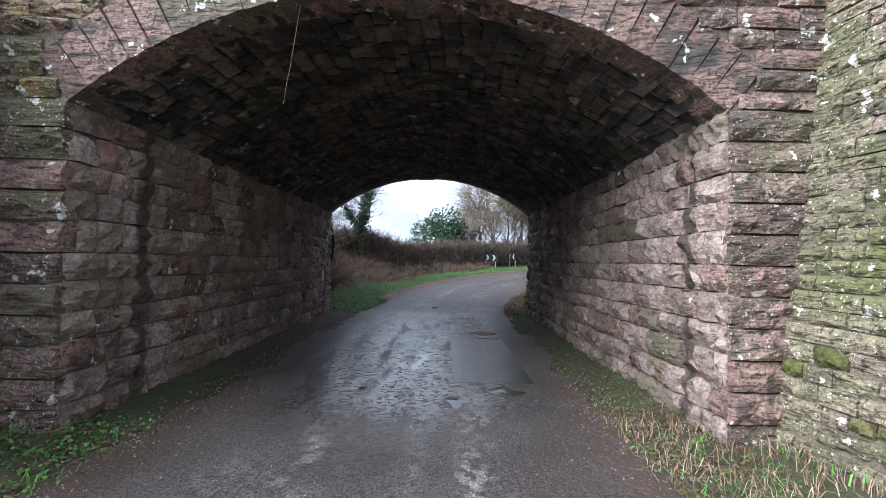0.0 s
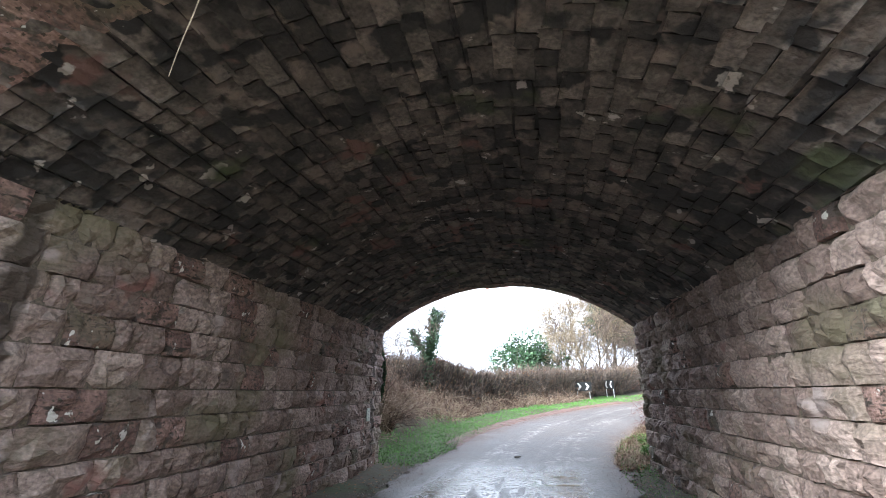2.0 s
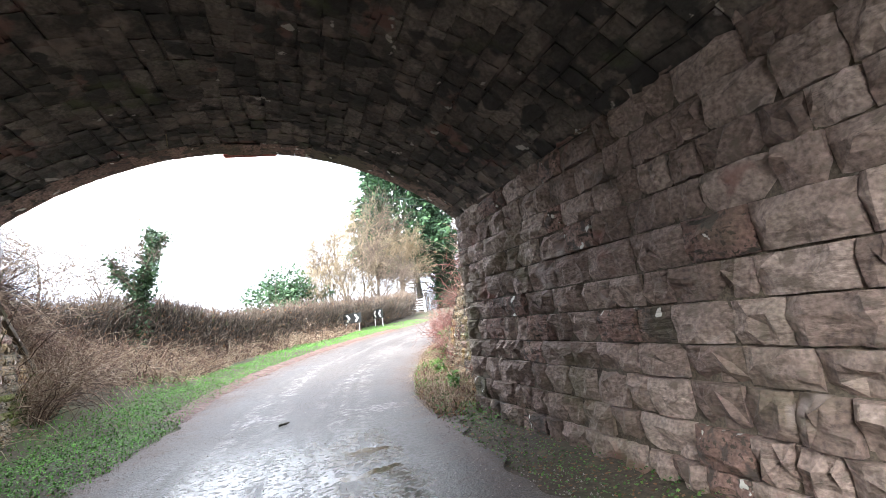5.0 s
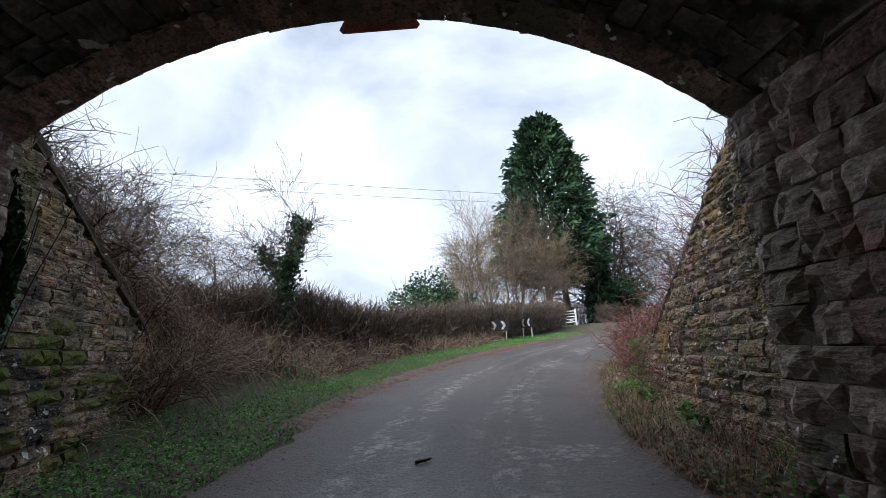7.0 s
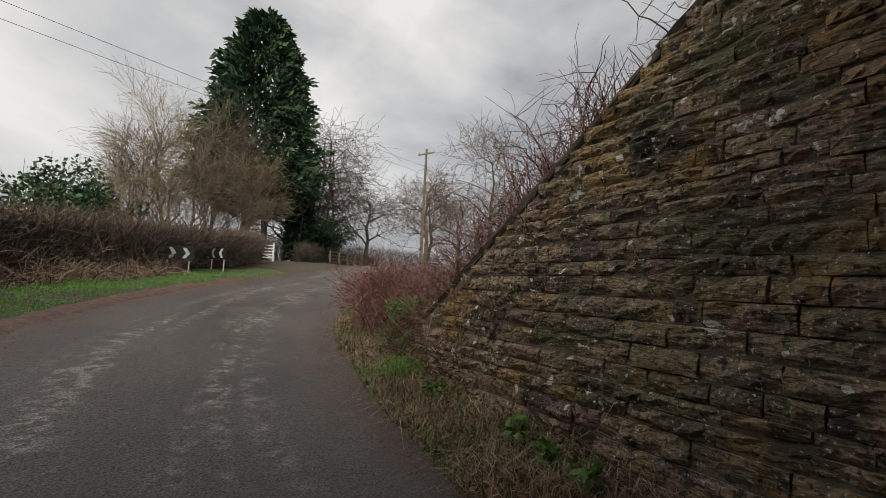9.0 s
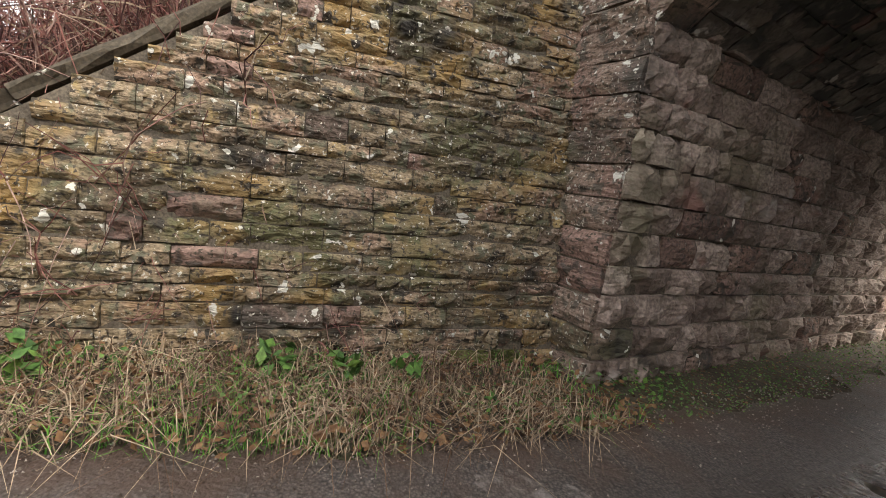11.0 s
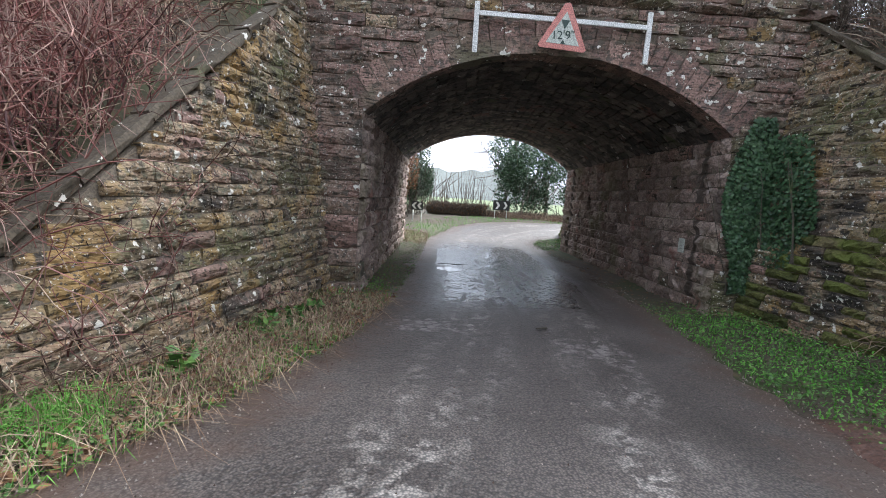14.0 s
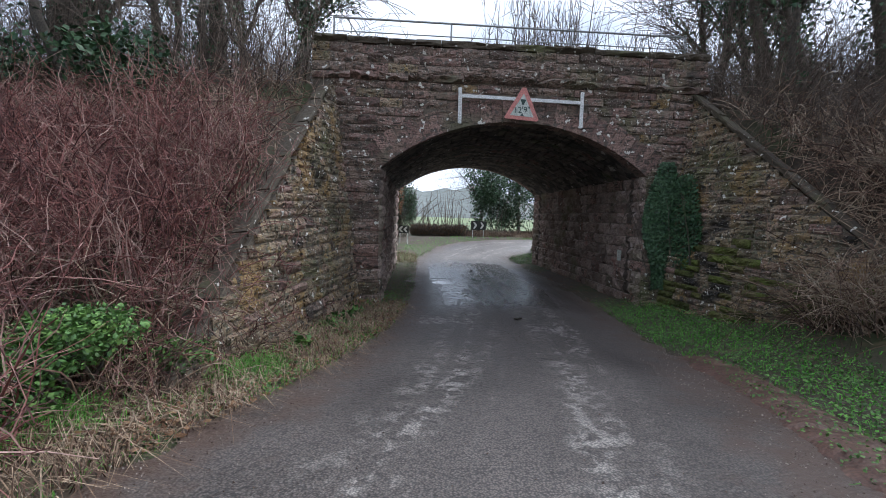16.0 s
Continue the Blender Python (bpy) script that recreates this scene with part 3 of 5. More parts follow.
fine = np.concatenate([np.linspace(a, b, 8, endpoint=False) for a, b in zip(ROAD[:-1], ROAD[1:])])
ftan = np.gradient(fine, axis=0)
ftan /= np.linalg.norm(ftan, axis=1, keepdims=True)
run = np.concatenate([[0], np.cumsum(np.linalg.norm(np.diff(fine, axis=0), axis=1))])
cross = np.linspace(-1, 1, 141)
rv, ruv = [], []
for p, t, s in zip(fine, ftan, run):
    w = HALF_ROAD + float(widening(p[1])) + 0.09 * math.sin(s * 1.3) + 0.06 * math.sin(s * 3.7 + 1) + 0.05 * math.sin(s * 9.1) + 0.12 * noise.noise((s * 2.1, 3.3, 0.0))
    for c in cross:
        q = p + np.array([t[1], -t[0]]) * c * w
        rv.append((q[0], q[1], 0.03 * (1 - c * c)))
        ruv.append((c * w, s))
rv = np.array(rv)
# hollows in the worn surface under the bridge, where rain stands: x, y, half width, half length, depth
DIPS = [(-0.62, 4.9, 0.1, 0.7, 0.014), (-0.5, 6.6, 0.16, 1.0, 0.02), (-0.35, 8.8, 0.2, 1.4, 0.018), (-0.1, 11.0, 0.22, 1.3, 0.014), (0.03, 4.7, 0.07, 0.22, 0.026), (0.12, 4.2, 0.16, 0.07, 0.026),
        (0.62, 5.1, 0.17, 0.1, 0.028), (0.37, 11.0, 0.32, 0.14, 0.024), (0.5, 11.75, 0.3, 0.15, 0.024), (0.74, 9.4, 0.35, 0.3, 0.024), (0.6, 12.4, 0.5, 0.25, 0.001), (0.75, 8.7, 0.4, 0.2, 0.022),
        (-1.05, 7.8, 0.2, 0.5, 0.016), (-1.1, 5.2, 0.12, 0.2, 0.022), (0.02, 7.0, 0.05, 1.6, 0.018)]


def relief(x, y):
    """The height of the lane's surface."""
    x, y = np.asarray(x, float), np.asarray(y, float)
    c = np.clip(from_road(x, y) / HALF_ROAD, 0, 1)
    zone = smoothstep((y - 2.8) / 1.6) * smoothstep((14.6 - y) / 2) * smoothstep((1.55 - np.abs(x + 0.15)) / 0.6)
    z = climb(y) + 0.03 * (1 - c * c) * (1 - 0.6 * zone) + 0.008 + 0.55 * smoothstep((1.0 - y) / 6.5) * smoothstep((40 + y) / 30) + 0.005 * zone
    patch = smoothstep((0.56 - np.abs(x - 0.5)) / 0.06) * smoothstep((1.66 - np.abs(y - 7.05)) / 0.06)
    bumps = np.array([0.5 * noise.noise((a * 6.5, b * 1.3, 0.3)) + 0.5 * noise.noise((a * 13, b * 9, 4.0)) + 0.75 * noise.noise((a * 27, b * 25, 9.0)) if -1 < b < 17 else 0.0 for a, b in zip(x.ravel(), y.ravel())]).reshape(x.shape)
    z = z + bumps * (0.001 + 0.0042 * zone) * (1 - patch)
    wx = x + 0.07 * np.sin(y * 7.3 + 2.1 * np.sin(x * 5.1)) + 0.03 * np.sin(y * 19 + x * 11)
    wy = y + 0.06 * np.sin(x * 8.7 + 1.7 * np.sin(y * 4.3)) + 0.03 * np.sin(x * 23 - y * 9)
    for dx, dy, rx, ry, dep in DIPS:
        z = z - 0.8 * dep * np.exp(-((wx - dx) / rx) ** 2 - ((wy - dy) / ry) ** 2) * zone
    return z


rv[:, 2] = relief(rv[:, 0], rv[:, 1])
ri = np.arange(len(rv)).reshape(len(fine), len(cross))
rq = np.stack([ri[:-1, :-1], ri[:-1, 1:], ri[1:, 1:], ri[1:, :-1]], -1).reshape(-1, 4)
road_me = mesh_np("road", rv, rq, M_ROAD, True)
uvl = road_me.uv_layers.new(name="UVMap")
uvl.data.foreach_set("uv", np.array(ruv, np.float32)[rq.ravel()].ravel())
road = tagged(new("road", road_me), "wet worn asphalt lane with pale wheel tracks and muddy edges", "road", kind="structure")

# ---- stone ----
def stone_mesh(name, mat, seed, rough=0.28, nx=5, nz=3, inset=1.0):
    """A rock-faced block in a unit box: the broken face is near y = 0, the back at y = 1; the arrises are sharp."""
    rg = np.random.default_rng(seed)
    vs, fs, at = [], [], {}
    calm = min(1.0, rough / 0.28)
    tilt, bow = rg.normal(0, 0.1) * calm, rg.normal(0, 0.12) * calm
    for j in range(nz + 1):
        for i in range(nx + 1):
            edge_x, edge_z = i in (0, nx), j in (0, nz)
            x = i / nx + (0 if edge_x else rg.normal(0, 0.04))
            z = j / nz + (0 if edge_z else rg.normal(0, 0.07))
            shelf = (-0.28, 0.3, 0.48, 0.08)[j] if nz == 3 else 0.3
            y = tilt * (z - 0.5) * 2 + bow * (x - 0.5) - rough * (shelf + rg.uniform(-0.7, 0.7) * (0.55 if edge_x or edge_z else 1.0))
            if edge_x and nz == 3:
                y += rough * (0.6 if rough > 0.38 else 0.15)
            if edge_x:
                x += (1 if i == 0 else -1) * rg.uniform(0, 0.008)
            if edge_z:
                z += (1 if j == 0 else -1) * rg.uniform(0, 0.035) * inset
            at[i, j] = len(vs)
            vs.append((x, y, z))
    for j in range(nz):
        for i in range(nx):
            fs.append((at[i, j], at[i + 1, j], at[i + 1, j + 1], at[i, j + 1]))
    faces = len(fs)
    rim = [(i, 0) for i in range(nx)] + [(nx, j) for j in range(nz)] + [(i, nz) for i in range(nx, 0, -1)] + [(0, j) for j in range(nz, 0, -1)]
    front = []
    for i, j in rim:
        front.append(len(vs))
        vs.append(vs[at[i, j]])
    back = []
    for i, j in rim:
        back.append(len(vs))
        x, _, z = vs[at[i, j]]
        vs.append((x, 1.0, z))
    for a in range(len(rim)):
        b = (a + 1) % len(rim)
        fs.append((front[a], back[a], back[b], front[b]))
    me = bpy.data.meshes.new(name)
    me.from_pydata(vs, [], fs)
    me.materials.append(mat)
    me.polygons.foreach_set("use_smooth", [k < faces and (k + seed) % 3 > 1 for k in range(len(fs))])
    me.update()
    return me


def stone_set(mat, rough, count=9, seed=0):
    return [stone_mesh("stone", mat, seed * 100 + i, rough) for i in range(count)]


S_TUNNEL, S_RED = stone_set(M_TUNNEL, 0.4, 28, 1), stone_set(M_RED, 0.28, 12, 2)
S_VOUSS = [stone_mesh('stone', M_RED, 700 + i, 0.035, 3, 4, 0.15) for i in range(10)]
S_SWING = stone_set(M_SWING, 0.22, 20, 8)
S_FACE = stone_set(M_FACE, 0.3, 16, 6)
S_WING, S_MOSS, S_COPE = stone_set(M_WING, 0.24, 26, 3), stone_set(M_MOSSY, 0.36, 8, 4), stone_set(M_COPING, 0.16, 6, 5)


def block(parent, me, corner, u, inward, w, length, depth, height, name="stone"):
    """One block: its lower front corner, its three directions and its size."""
    m = Matrix.Identity(4)
    for i, (v, s) in enumerate(((u, length), (inward, depth), (w, height))):
        for r in range(3):
            m[r][i] = v[r] * s
    for r in range(3):
        m[r][3] = corner[r]
    ob = new(name, me)
    ob.parent = parent
    ob.matrix_parent_inverse = Matrix.Translation(-Vector(parent.location))
    ob.matrix_basis = m
    return ob


def courses(parent, origin, inward, w, extent, heights, lengths, pick, depth=0.14, rg=rng, proud=0.02, keep=None):
    """Courses of blocks on a wall. u runs along inward x w; extent(z0, z1) gives the courses' ends along u; pick(u, z) gives a mesh."""
    inward, w = Vector(inward).normalized(), Vector(w).normalized()
    u = inward.cross(w).normalized()
    z = 0.0
    for h in heights:
        ends = extent(z, z + h)
        if ends and ends[1] - ends[0] > 0.06:
            a = ends[0]
            while a < ends[1] - 0.02:
                ln = float(rg.uniform(*lengths))
                if ends[1] - a - ln < lengths[0] * 0.6:
                    ln = ends[1] - a
                if keep is None or keep(a + ln / 2, z + h / 2):
                    c = Vector(origin) + u * (a + 0.003) + w * (z + 0.003) - inward * float(rg.uniform(0, proud))
                    block(parent, pick(a + ln / 2, z + h / 2), c, u, inward, w, ln - 0.006, depth, h - 0.006)
                a += ln
        z += h


def choose(rg, *sets):
    """A random mesh out of weighted sets: (weight, meshes)."""
    x = rg.uniform(0, sum(s[0] for s in sets))
    for wgt, ms in sets:
        x -= wgt
        if x <= 0:
            return ms[int(rg.integers(len(ms)))]
    return sets[-1][1][0]


def heights_to(total, lo, hi, rg):
    out = []
    while sum(out) < total:
        out.append(float(rg.uniform(lo, hi)))
    out[-1] -= sum(out) - total
    if out[-1] < lo * 0.6:
        x = out.pop()
        out[-1] += x
    return out


def hexa(parent, name, pts, mat, label=""):
    """A solid of eight corners: four below, four above, in the same order."""
    me = bpy.data.meshes.new(name)
    me.from_pydata([Vector(p) - Vector(parent.location) for p in pts], [], [(3, 2, 1, 0), (4, 5, 6, 7), (0, 1, 5, 4), (1, 2, 6, 5), (2, 3, 7, 6), (3, 0, 4, 7)])
    me.materials.append(mat)
    me.update()
    return local(name, me, parent, label)


# the side walls under the arch
rg = np.random.default_rng(11)
for nm, x, inward in (("wall_east", RX, (1, 0, 0)), ("wall_west", LX, (-1, 0, 0))):
    wall = thing(nm, (x, 8, 0), "rock-faced reddish sandstone side wall under the railway bridge", "wall", kind="structure")
    s = inward[0]
    hexa(wall, "mortar_bed", [(x + s * 0.03, Y0 + 0.06, -0.3), (x + s * 0.7, Y0 + 0.06, -0.3), (x + s * 0.7, Y1 - 0.06, -0.3), (x + s * 0.03, Y1 - 0.06, -0.3),
                              (x + s * 0.03, Y0 + 0.06, SPRING + 0.25), (x + s * 0.7, Y0 + 0.06, SPRING + 0.25), (x + s * 0.7, Y1 - 0.06, SPRING + 0.25), (x + s * 0.03, Y1 - 0.06, SPRING + 0.25)], M_MORTAR)
    length = Y1 - Y0
    # u points along -y for the east wall and along +y for the west wall
    org = (x, Y1 - 0.01, -0.06) if s > 0 else (x, Y0 + 0.01, -0.06)
    courses(wall, org, inward, (0, 0, 1), lambda a, b: (0, length - 0.02), [0.3, 0.27, 0.29, 0.24, 0.28, 0.25, 0.3, 0.26, 0.24, 0.28, 0.25, 0.16], (0.2, 0.56),
            lambda u, z: choose(rg, (6, S_TUNNEL), (1.0, S_RED)), depth=0.15, rg=rg, proud=0.03)

# the vault
rg = np.random.default_rng(12)
a0 = math.asin(HALF / RAD)
rings, vs, fs = 34, [], []
for j in range(rings):
    t0, t1 = -a0 + 2 * a0 * j / rings, -a0 + 2 * a0 * (j + 1) / rings
    y = Y0 + 0.32 - rg.uniform(0, 0.3)
    while y < Y1 - 0.32:
        ln = min(rg.uniform(0.14, 0.44), Y1 - 0.3 - y)
        drop, o, skew_a, skew_b = rg.uniform(0, 0.007), len(vs), rg.normal(0, 0.06), rg.normal(0, 0.06)
        nu, nv = 4, 3
        for b in range(nv + 1):
            for a in range(nu + 1):
                edge = a in (0, nu) or b in (0, nv)
                r = RAD - drop + (rg.uniform(-0.006, 0.012) if edge else -rg.uniform(-0.01, 0.024))
                th = t0 + (t1 - t0) * (0.008 + 0.984 * b / nv + (skew_a if b == 0 else 0) * (a / nu - 0.5) + (skew_b if b == nv else 0) * (a / nu - 0.5)) + 0.008 * math.sin(y * 3 + j)
                vs.append((CX + r * math.sin(th), y + 0.003 + (ln - 0.006) * a / nu, CZ + r * math.cos(th)))
        for b in range(nv):
            for a in range(nu):
                i = o + b * (nu + 1) + a
                fs.append((i, i + 1, i + nu + 2, i + nu + 1))
        rim = [a for a in range(nu)] + [b * (nu + 1) + nu for b in range(nv)] + [nv * (nu + 1) + a for a in range(nu, 0, -1)] + [b * (nu + 1) for b in range(nv, 0, -1)]
        back = len(vs)
        for i in rim:
            x_, y_, z_ = vs[o + i]
            f = (RAD + 0.12) / math.hypot(x_ - CX, z_ - CZ)
            vs.append((CX + (x_ - CX) * f, y_, CZ + (z_ - CZ) * f))
        for i in range(len(rim)):
            k = (i + 1) % len(rim)
            fs.append((o + rim[i], o + rim[k], back + k, back + i))
        y += ln
o = len(vs)
for j in range(rings + 1):
    th = -a0 * 1.06 + 2.12 * a0 * j / rings
    for y in (Y0 + 0.1, Y1 - 0.1):
        vs.append((CX + (RAD + 0.022) * math.sin(th), y, CZ + (RAD + 0.022) * math.cos(th)))
for j in range(rings):
    fs.append((o + 2 * j, o + 2 * j + 1, o + 2 * j + 3, o + 2 * j + 2))
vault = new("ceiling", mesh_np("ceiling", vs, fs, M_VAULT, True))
tagged(vault, "dark barrel vault of roughly squared stones", "vault", kind="structure")
deck = thing("bridge_deck", (CX, 8.2, 4.2), "earth-covered deck of the railway bridge above the vault", "bridge deck", kind="structure")
hexa(deck, "fill", [(LX - 1.4, Y0 + 0.5, 4.2), (RX + 1.4, Y0 + 0.5, 4.2), (RX + 1.4, Y1 - 0.5, 4.2), (LX - 1.4, Y1 - 0.5, 4.2),
                    (LX - 1.4, Y0 + 0.5, 4.66), (RX + 1.4, Y0 + 0.5, 4.66), (RX + 1.4, Y1 - 0.5, 4.66), (LX - 1.4, Y1 - 0.5, 4.66)], M_SOIL)


def arch_z(x, r=RAD):
    return CZ + math.sqrt(max(0, r * r - (x - CX) ** 2))


# the two faces of the bridge: mortar bed, spandrel stones, jambs and the ring of voussoirs
STRING, PTOP = 4.66, 5.38
PX0, PX1 = -4.66, 3.68
ring_h = 0.52
for nm, fy, sgn in (("wall_north", Y1, 1), ("wall_south", Y0, -1)):
    rg = np.random.default_rng(20 + sgn)
    face = thing(nm, (CX, fy, 0), "weathered sandstone face of the railway bridge round its segmental arch", "bridge wall", kind="structure")
    yf, yb = fy - sgn * 0.02, fy - sgn * 0.5
    cols = list(np.linspace(LX, RX, 33))
    vs, fs = [], []
    prof = [(PX0, -0.3), (LX - 0.02, -0.3), (LX - 0.02, SPRING)] + [(x, arch_z(x) + 0.03) for x in cols] + [(RX + 0.02, SPRING), (RX + 0.02, -0.3), (PX1, -0.3)]
    top = [(x, STRING) for x, _ in prof]
    for (x, z), (xt, zt) in zip(prof, top):
        for yy in (yf, yb):
            vs += [(x - CX, yy - fy, z), (xt - CX, yy - fy, zt)]
    for i in range(len(prof) - 1):
        a, b = 4 * i, 4 * (i + 1)
        fs += [(a, b, b + 1, a + 1), (a + 2, a + 3, b + 3, b + 2), (a, a + 2, b + 2, b)]
    local("mortar_bed", mesh_np("mortar_bed", vs, fs, M_MORTAR), face)
    inward = Vector((0, -sgn, 0))
    u = inward.cross(Vector((0, 0, 1)))
    # voussoirs, each turned to the centre of the arch
    n = 29
    for i in range(n):
        t0 = -a0 + 2 * a0 * i / n
        w = Vector((math.sin(t0 + a0 / n), 0, math.cos(t0 + a0 / n)))
        wid = RAD * 2 * a0 / n
        c = Vector((CX, fy + sgn * float(rg.uniform(0.0, 0.012)), CZ)) + w * (RAD - 0.012 + float(rg.uniform(0, 0.006)) - (0.022 if i in (13, 14) and sgn > 0 else 0))
        uu = inward.cross(w).normalized()
        wid2 = wid * (1 + 0.05)
        block(face, choose(rg, (1, S_VOUSS)), c - uu * wid2 / 2, uu, inward, w, wid2 - 0.01, 0.36, ring_h * float(rg.uniform(0.9, 1.08)), "voussoir")
    # spandrel and jamb stones
    def outside(uc, zc):
        x = CX + uc * u.x
        if zc < SPRING - 0.02:
            return x < LX - 0.02 or x > RX + 0.02
        return math.hypot(x - CX, zc - CZ) > RAD + ring_h + 0.02

    for side in (-1, 1):
        jx = RX if side > 0 else LX
        zz = -0.06
        while zz < STRING - 0.05:
            h = 0.27 if zz < SPRING - 0.05 else float(rg.uniform(0.16, 0.2))
            h = min(h, STRING - zz)
            zt = zz + h / 2
            lim = RX + 0.42 + BATTER * max(0, zt) if side > 0 else LX - 0.42 - BATTER * max(0, zt)
            if zz < SPRING - 0.05:
                near = jx
            else:
                q = (RAD + ring_h) ** 2 - (zt - CZ) ** 2
                skew = math.tan(a0) * (zt - CZ)
                near = CX + side * min(skew, math.sqrt(q)) if q > 0 else CX
            span = abs(lim - near)
            if (lim - near) * side > 0.05:
                a = 0.0
                while a < span - 0.02:
                    ln = float(rg.uniform(0.3, 0.62)) if zz >= SPRING - 0.05 else span
                    if span - a - ln < 0.2:
                        ln = span - a
                    x0 = near + side * a
                    x1 = near + side * (a + ln)
                    start = min(x0, x1) if u.x > 0 else max(x0, x1)
                    jamb = zz < SPRING - 0.05
                    c = Vector((start, fy + sgn * float(rg.uniform(0.0, 0.02)) + (sgn * 0.015 if jamb else 0), zz + 0.005)) + u * 0.005
                    block(face, choose(rg, (1.5, S_RED), (5, S_FACE), (0.6, S_WING)), c, u, inward, Vector((0, 0, 1)), ln - 0.011, 0.16 if jamb else 0.14, h - 0.008)
                    a += ln
            zz += h
    # string course and parapet
    par = thing("parapet", (CX, fy, STRING), "coursed sandstone parapet above a projecting string course", "parapet", kind="structure")
    hexa(par, "mortar_bed", [(PX0 + 0.05, yf, STRING), (PX1 - 0.05, yf, STRING), (PX1 - 0.05, yb + sgn * 0.06, STRING), (PX0 + 0.05, yb + sgn * 0.06, STRING),
                             (PX0 + 0.05, yf, PTOP - 0.02), (PX1 - 0.05, yf, PTOP - 0.02), (PX1 - 0.05, yb + sgn * 0.06, PTOP - 0.02), (PX0 + 0.05, yb + sgn * 0.06, PTOP - 0.02)], M_MORTAR)
    org = (PX0 if u.x > 0 else PX1, fy + sgn * 0.05, STRING)
    courses(par, org, inward, (0, 0, 1), lambda a, b: (0, PX1 - PX0), [0.16], (0.5, 1.0), lambda a, b: choose(rg, (3, S_FACE), (1, S_RED)), 0.4, rg, 0.01)
    org = (org[0], fy, STRING + 0.16)
    courses(par, org, inward, (0, 0, 1), lambda a, b: (0, PX1 - PX0), [0.19, 0.18, 0.19], (0.3, 0.7), lambda a, b: choose(rg, (6, S_FACE), (1, S_RED), (1, S_WING)), 0.14, rg, 0.02)
    org = (org[0], fy + sgn * 0.04, PTOP)
    courses(par, org, inward, (0, 0, 1), lambda a, b: (0, PX1 - PX0), [0.13], (0.6, 1.1), lambda a, b: choose(rg, (1, S_COPE)), 0.5, rg, 0.01)

# the four wing walls
WING_LEN = 5.5
for nm, side, end in (("wing_wall_north_east", 1, 1), ("wing_wall_north_west", -1, 1), ("wing_wall_south_east", 1, -1), ("wing_wall_south_west", -1, -1)):
    rg = np.random.default_rng(31 + side * 3 + end)
    yb = Y1 if end > 0 else Y0
    bx = (RX + 0.38) if side > 0 else (LX - 0.38)
    wing = thing("wing_wall", (bx, yb, 0), "battered sandstone wing wall with lichen, stepping down under a sloping coping", "wing wall", "wing walls of the bridge", "structure")
    along = Vector((side * FLARE, end, 0)).normalized()
    upw = Vector((side * BATTER, 0, 1)).normalized()
    inward = along.cross(upw).normalized()
    if inward.x * side < 0:
        inward = -inward
    upw = upw - inward * upw.dot(inward)
    upw.normalize()
    u = inward.cross(upw).normalized()
    flip = u.dot(along) < 0
    top = lambda s: max(0.3, 4.52 - COPE * (s * end * along.y))
    base = Vector((bx, yb, 0))
    pts = []
    for zed in (0, 1):
        for s, dep in ((0, 0.014), (WING_LEN, 0.014), (WING_LEN, 0.46), (0, 0.46)):
            hgt = -0.3 if zed == 0 else top(s) - 0.02
            pts.append(base + along * s + upw * (hgt / upw.z) + inward * dep)
    hexa(wing, "mortar_bed", pts, M_MORTAR)
    mossy = lambda s, z: (side < 0 and end > 0 and s > 1.2 and z < 1.3) or z < (1.5 if (side < 0 and end > 0) else 0.35 if end > 0 else 1.1) * (0.5 + 0.5 * math.sin(s * 1.9 + side)) + (0.5 if side < 0 else 0)

    def ends(z0, z1):
        zc = z0 + 0.2 * (z1 - z0)
        smax = min(WING_LEN, (4.69 - zc) / COPE) if zc > 0.42 else WING_LEN
        return (-smax, 0.0) if flip else (0.0, smax)

    def pick(uc, zc):
        s = abs(uc)
        if mossy(s, zc) and rg.uniform() < (0.6 if end > 0 else 0.3):
            return choose(rg, (1, S_MOSS))
        return choose(rg, (8, S_WING if end > 0 else S_SWING), (0.5, S_FACE), (0.25, S_RED))
    courses(wing, base - upw * 0.1, inward, upw, ends, heights_to(4.65, 0.115, 0.18, rg), (0.17, 0.55), pick, 0.15, rg, 0.014)
    # the sloping coping
    s, slope = -0.1, Vector((along.x, along.y, -COPE * abs(along.y))).normalized()
    smax = (4.4 - 0.75) / COPE / abs(along.y)
    while s < smax:
        ln = float(rg.uniform(0.6, 0.95))
        p0 = base + along * s + upw * ((4.565 - COPE * s * abs(along.y)) / upw.z) - inward * 0.05
        w = inward.cross(slope)
        if w.z < 0:
            w = -w
        uu = inward.cross(w).normalized()
        L = ln / abs(slope.dot(along))
        c = p0 if uu.dot(slope) > 0 else p0 + slope * L
        block(wing, choose(rg, (1, S_COPE)), c, uu, inward, w, L - 0.006, 0.19, 0.1, "coping_stone")
        s += ln

# ---- fixtures on the bridge ----
def text_part(words, size, mat, parent, m, label="", name="lettering"):
    cu = bpy.data.curves.new(name, "FONT")
    cu.body, cu.size, cu.extrude, cu.align_x, cu.align_y = words, size, 0.002, "CENTER", "CENTER"
    tmp = bpy.data.objects.new(name, cu)
    me = bpy.data.meshes.new_from_object(tmp)
    bpy.data.objects.remove(tmp)
    me.materials.append(mat)
    ob = new(name, me)
    ob.parent = parent
    ob.matrix_basis = m
    return tagged(ob, label) if label else ob


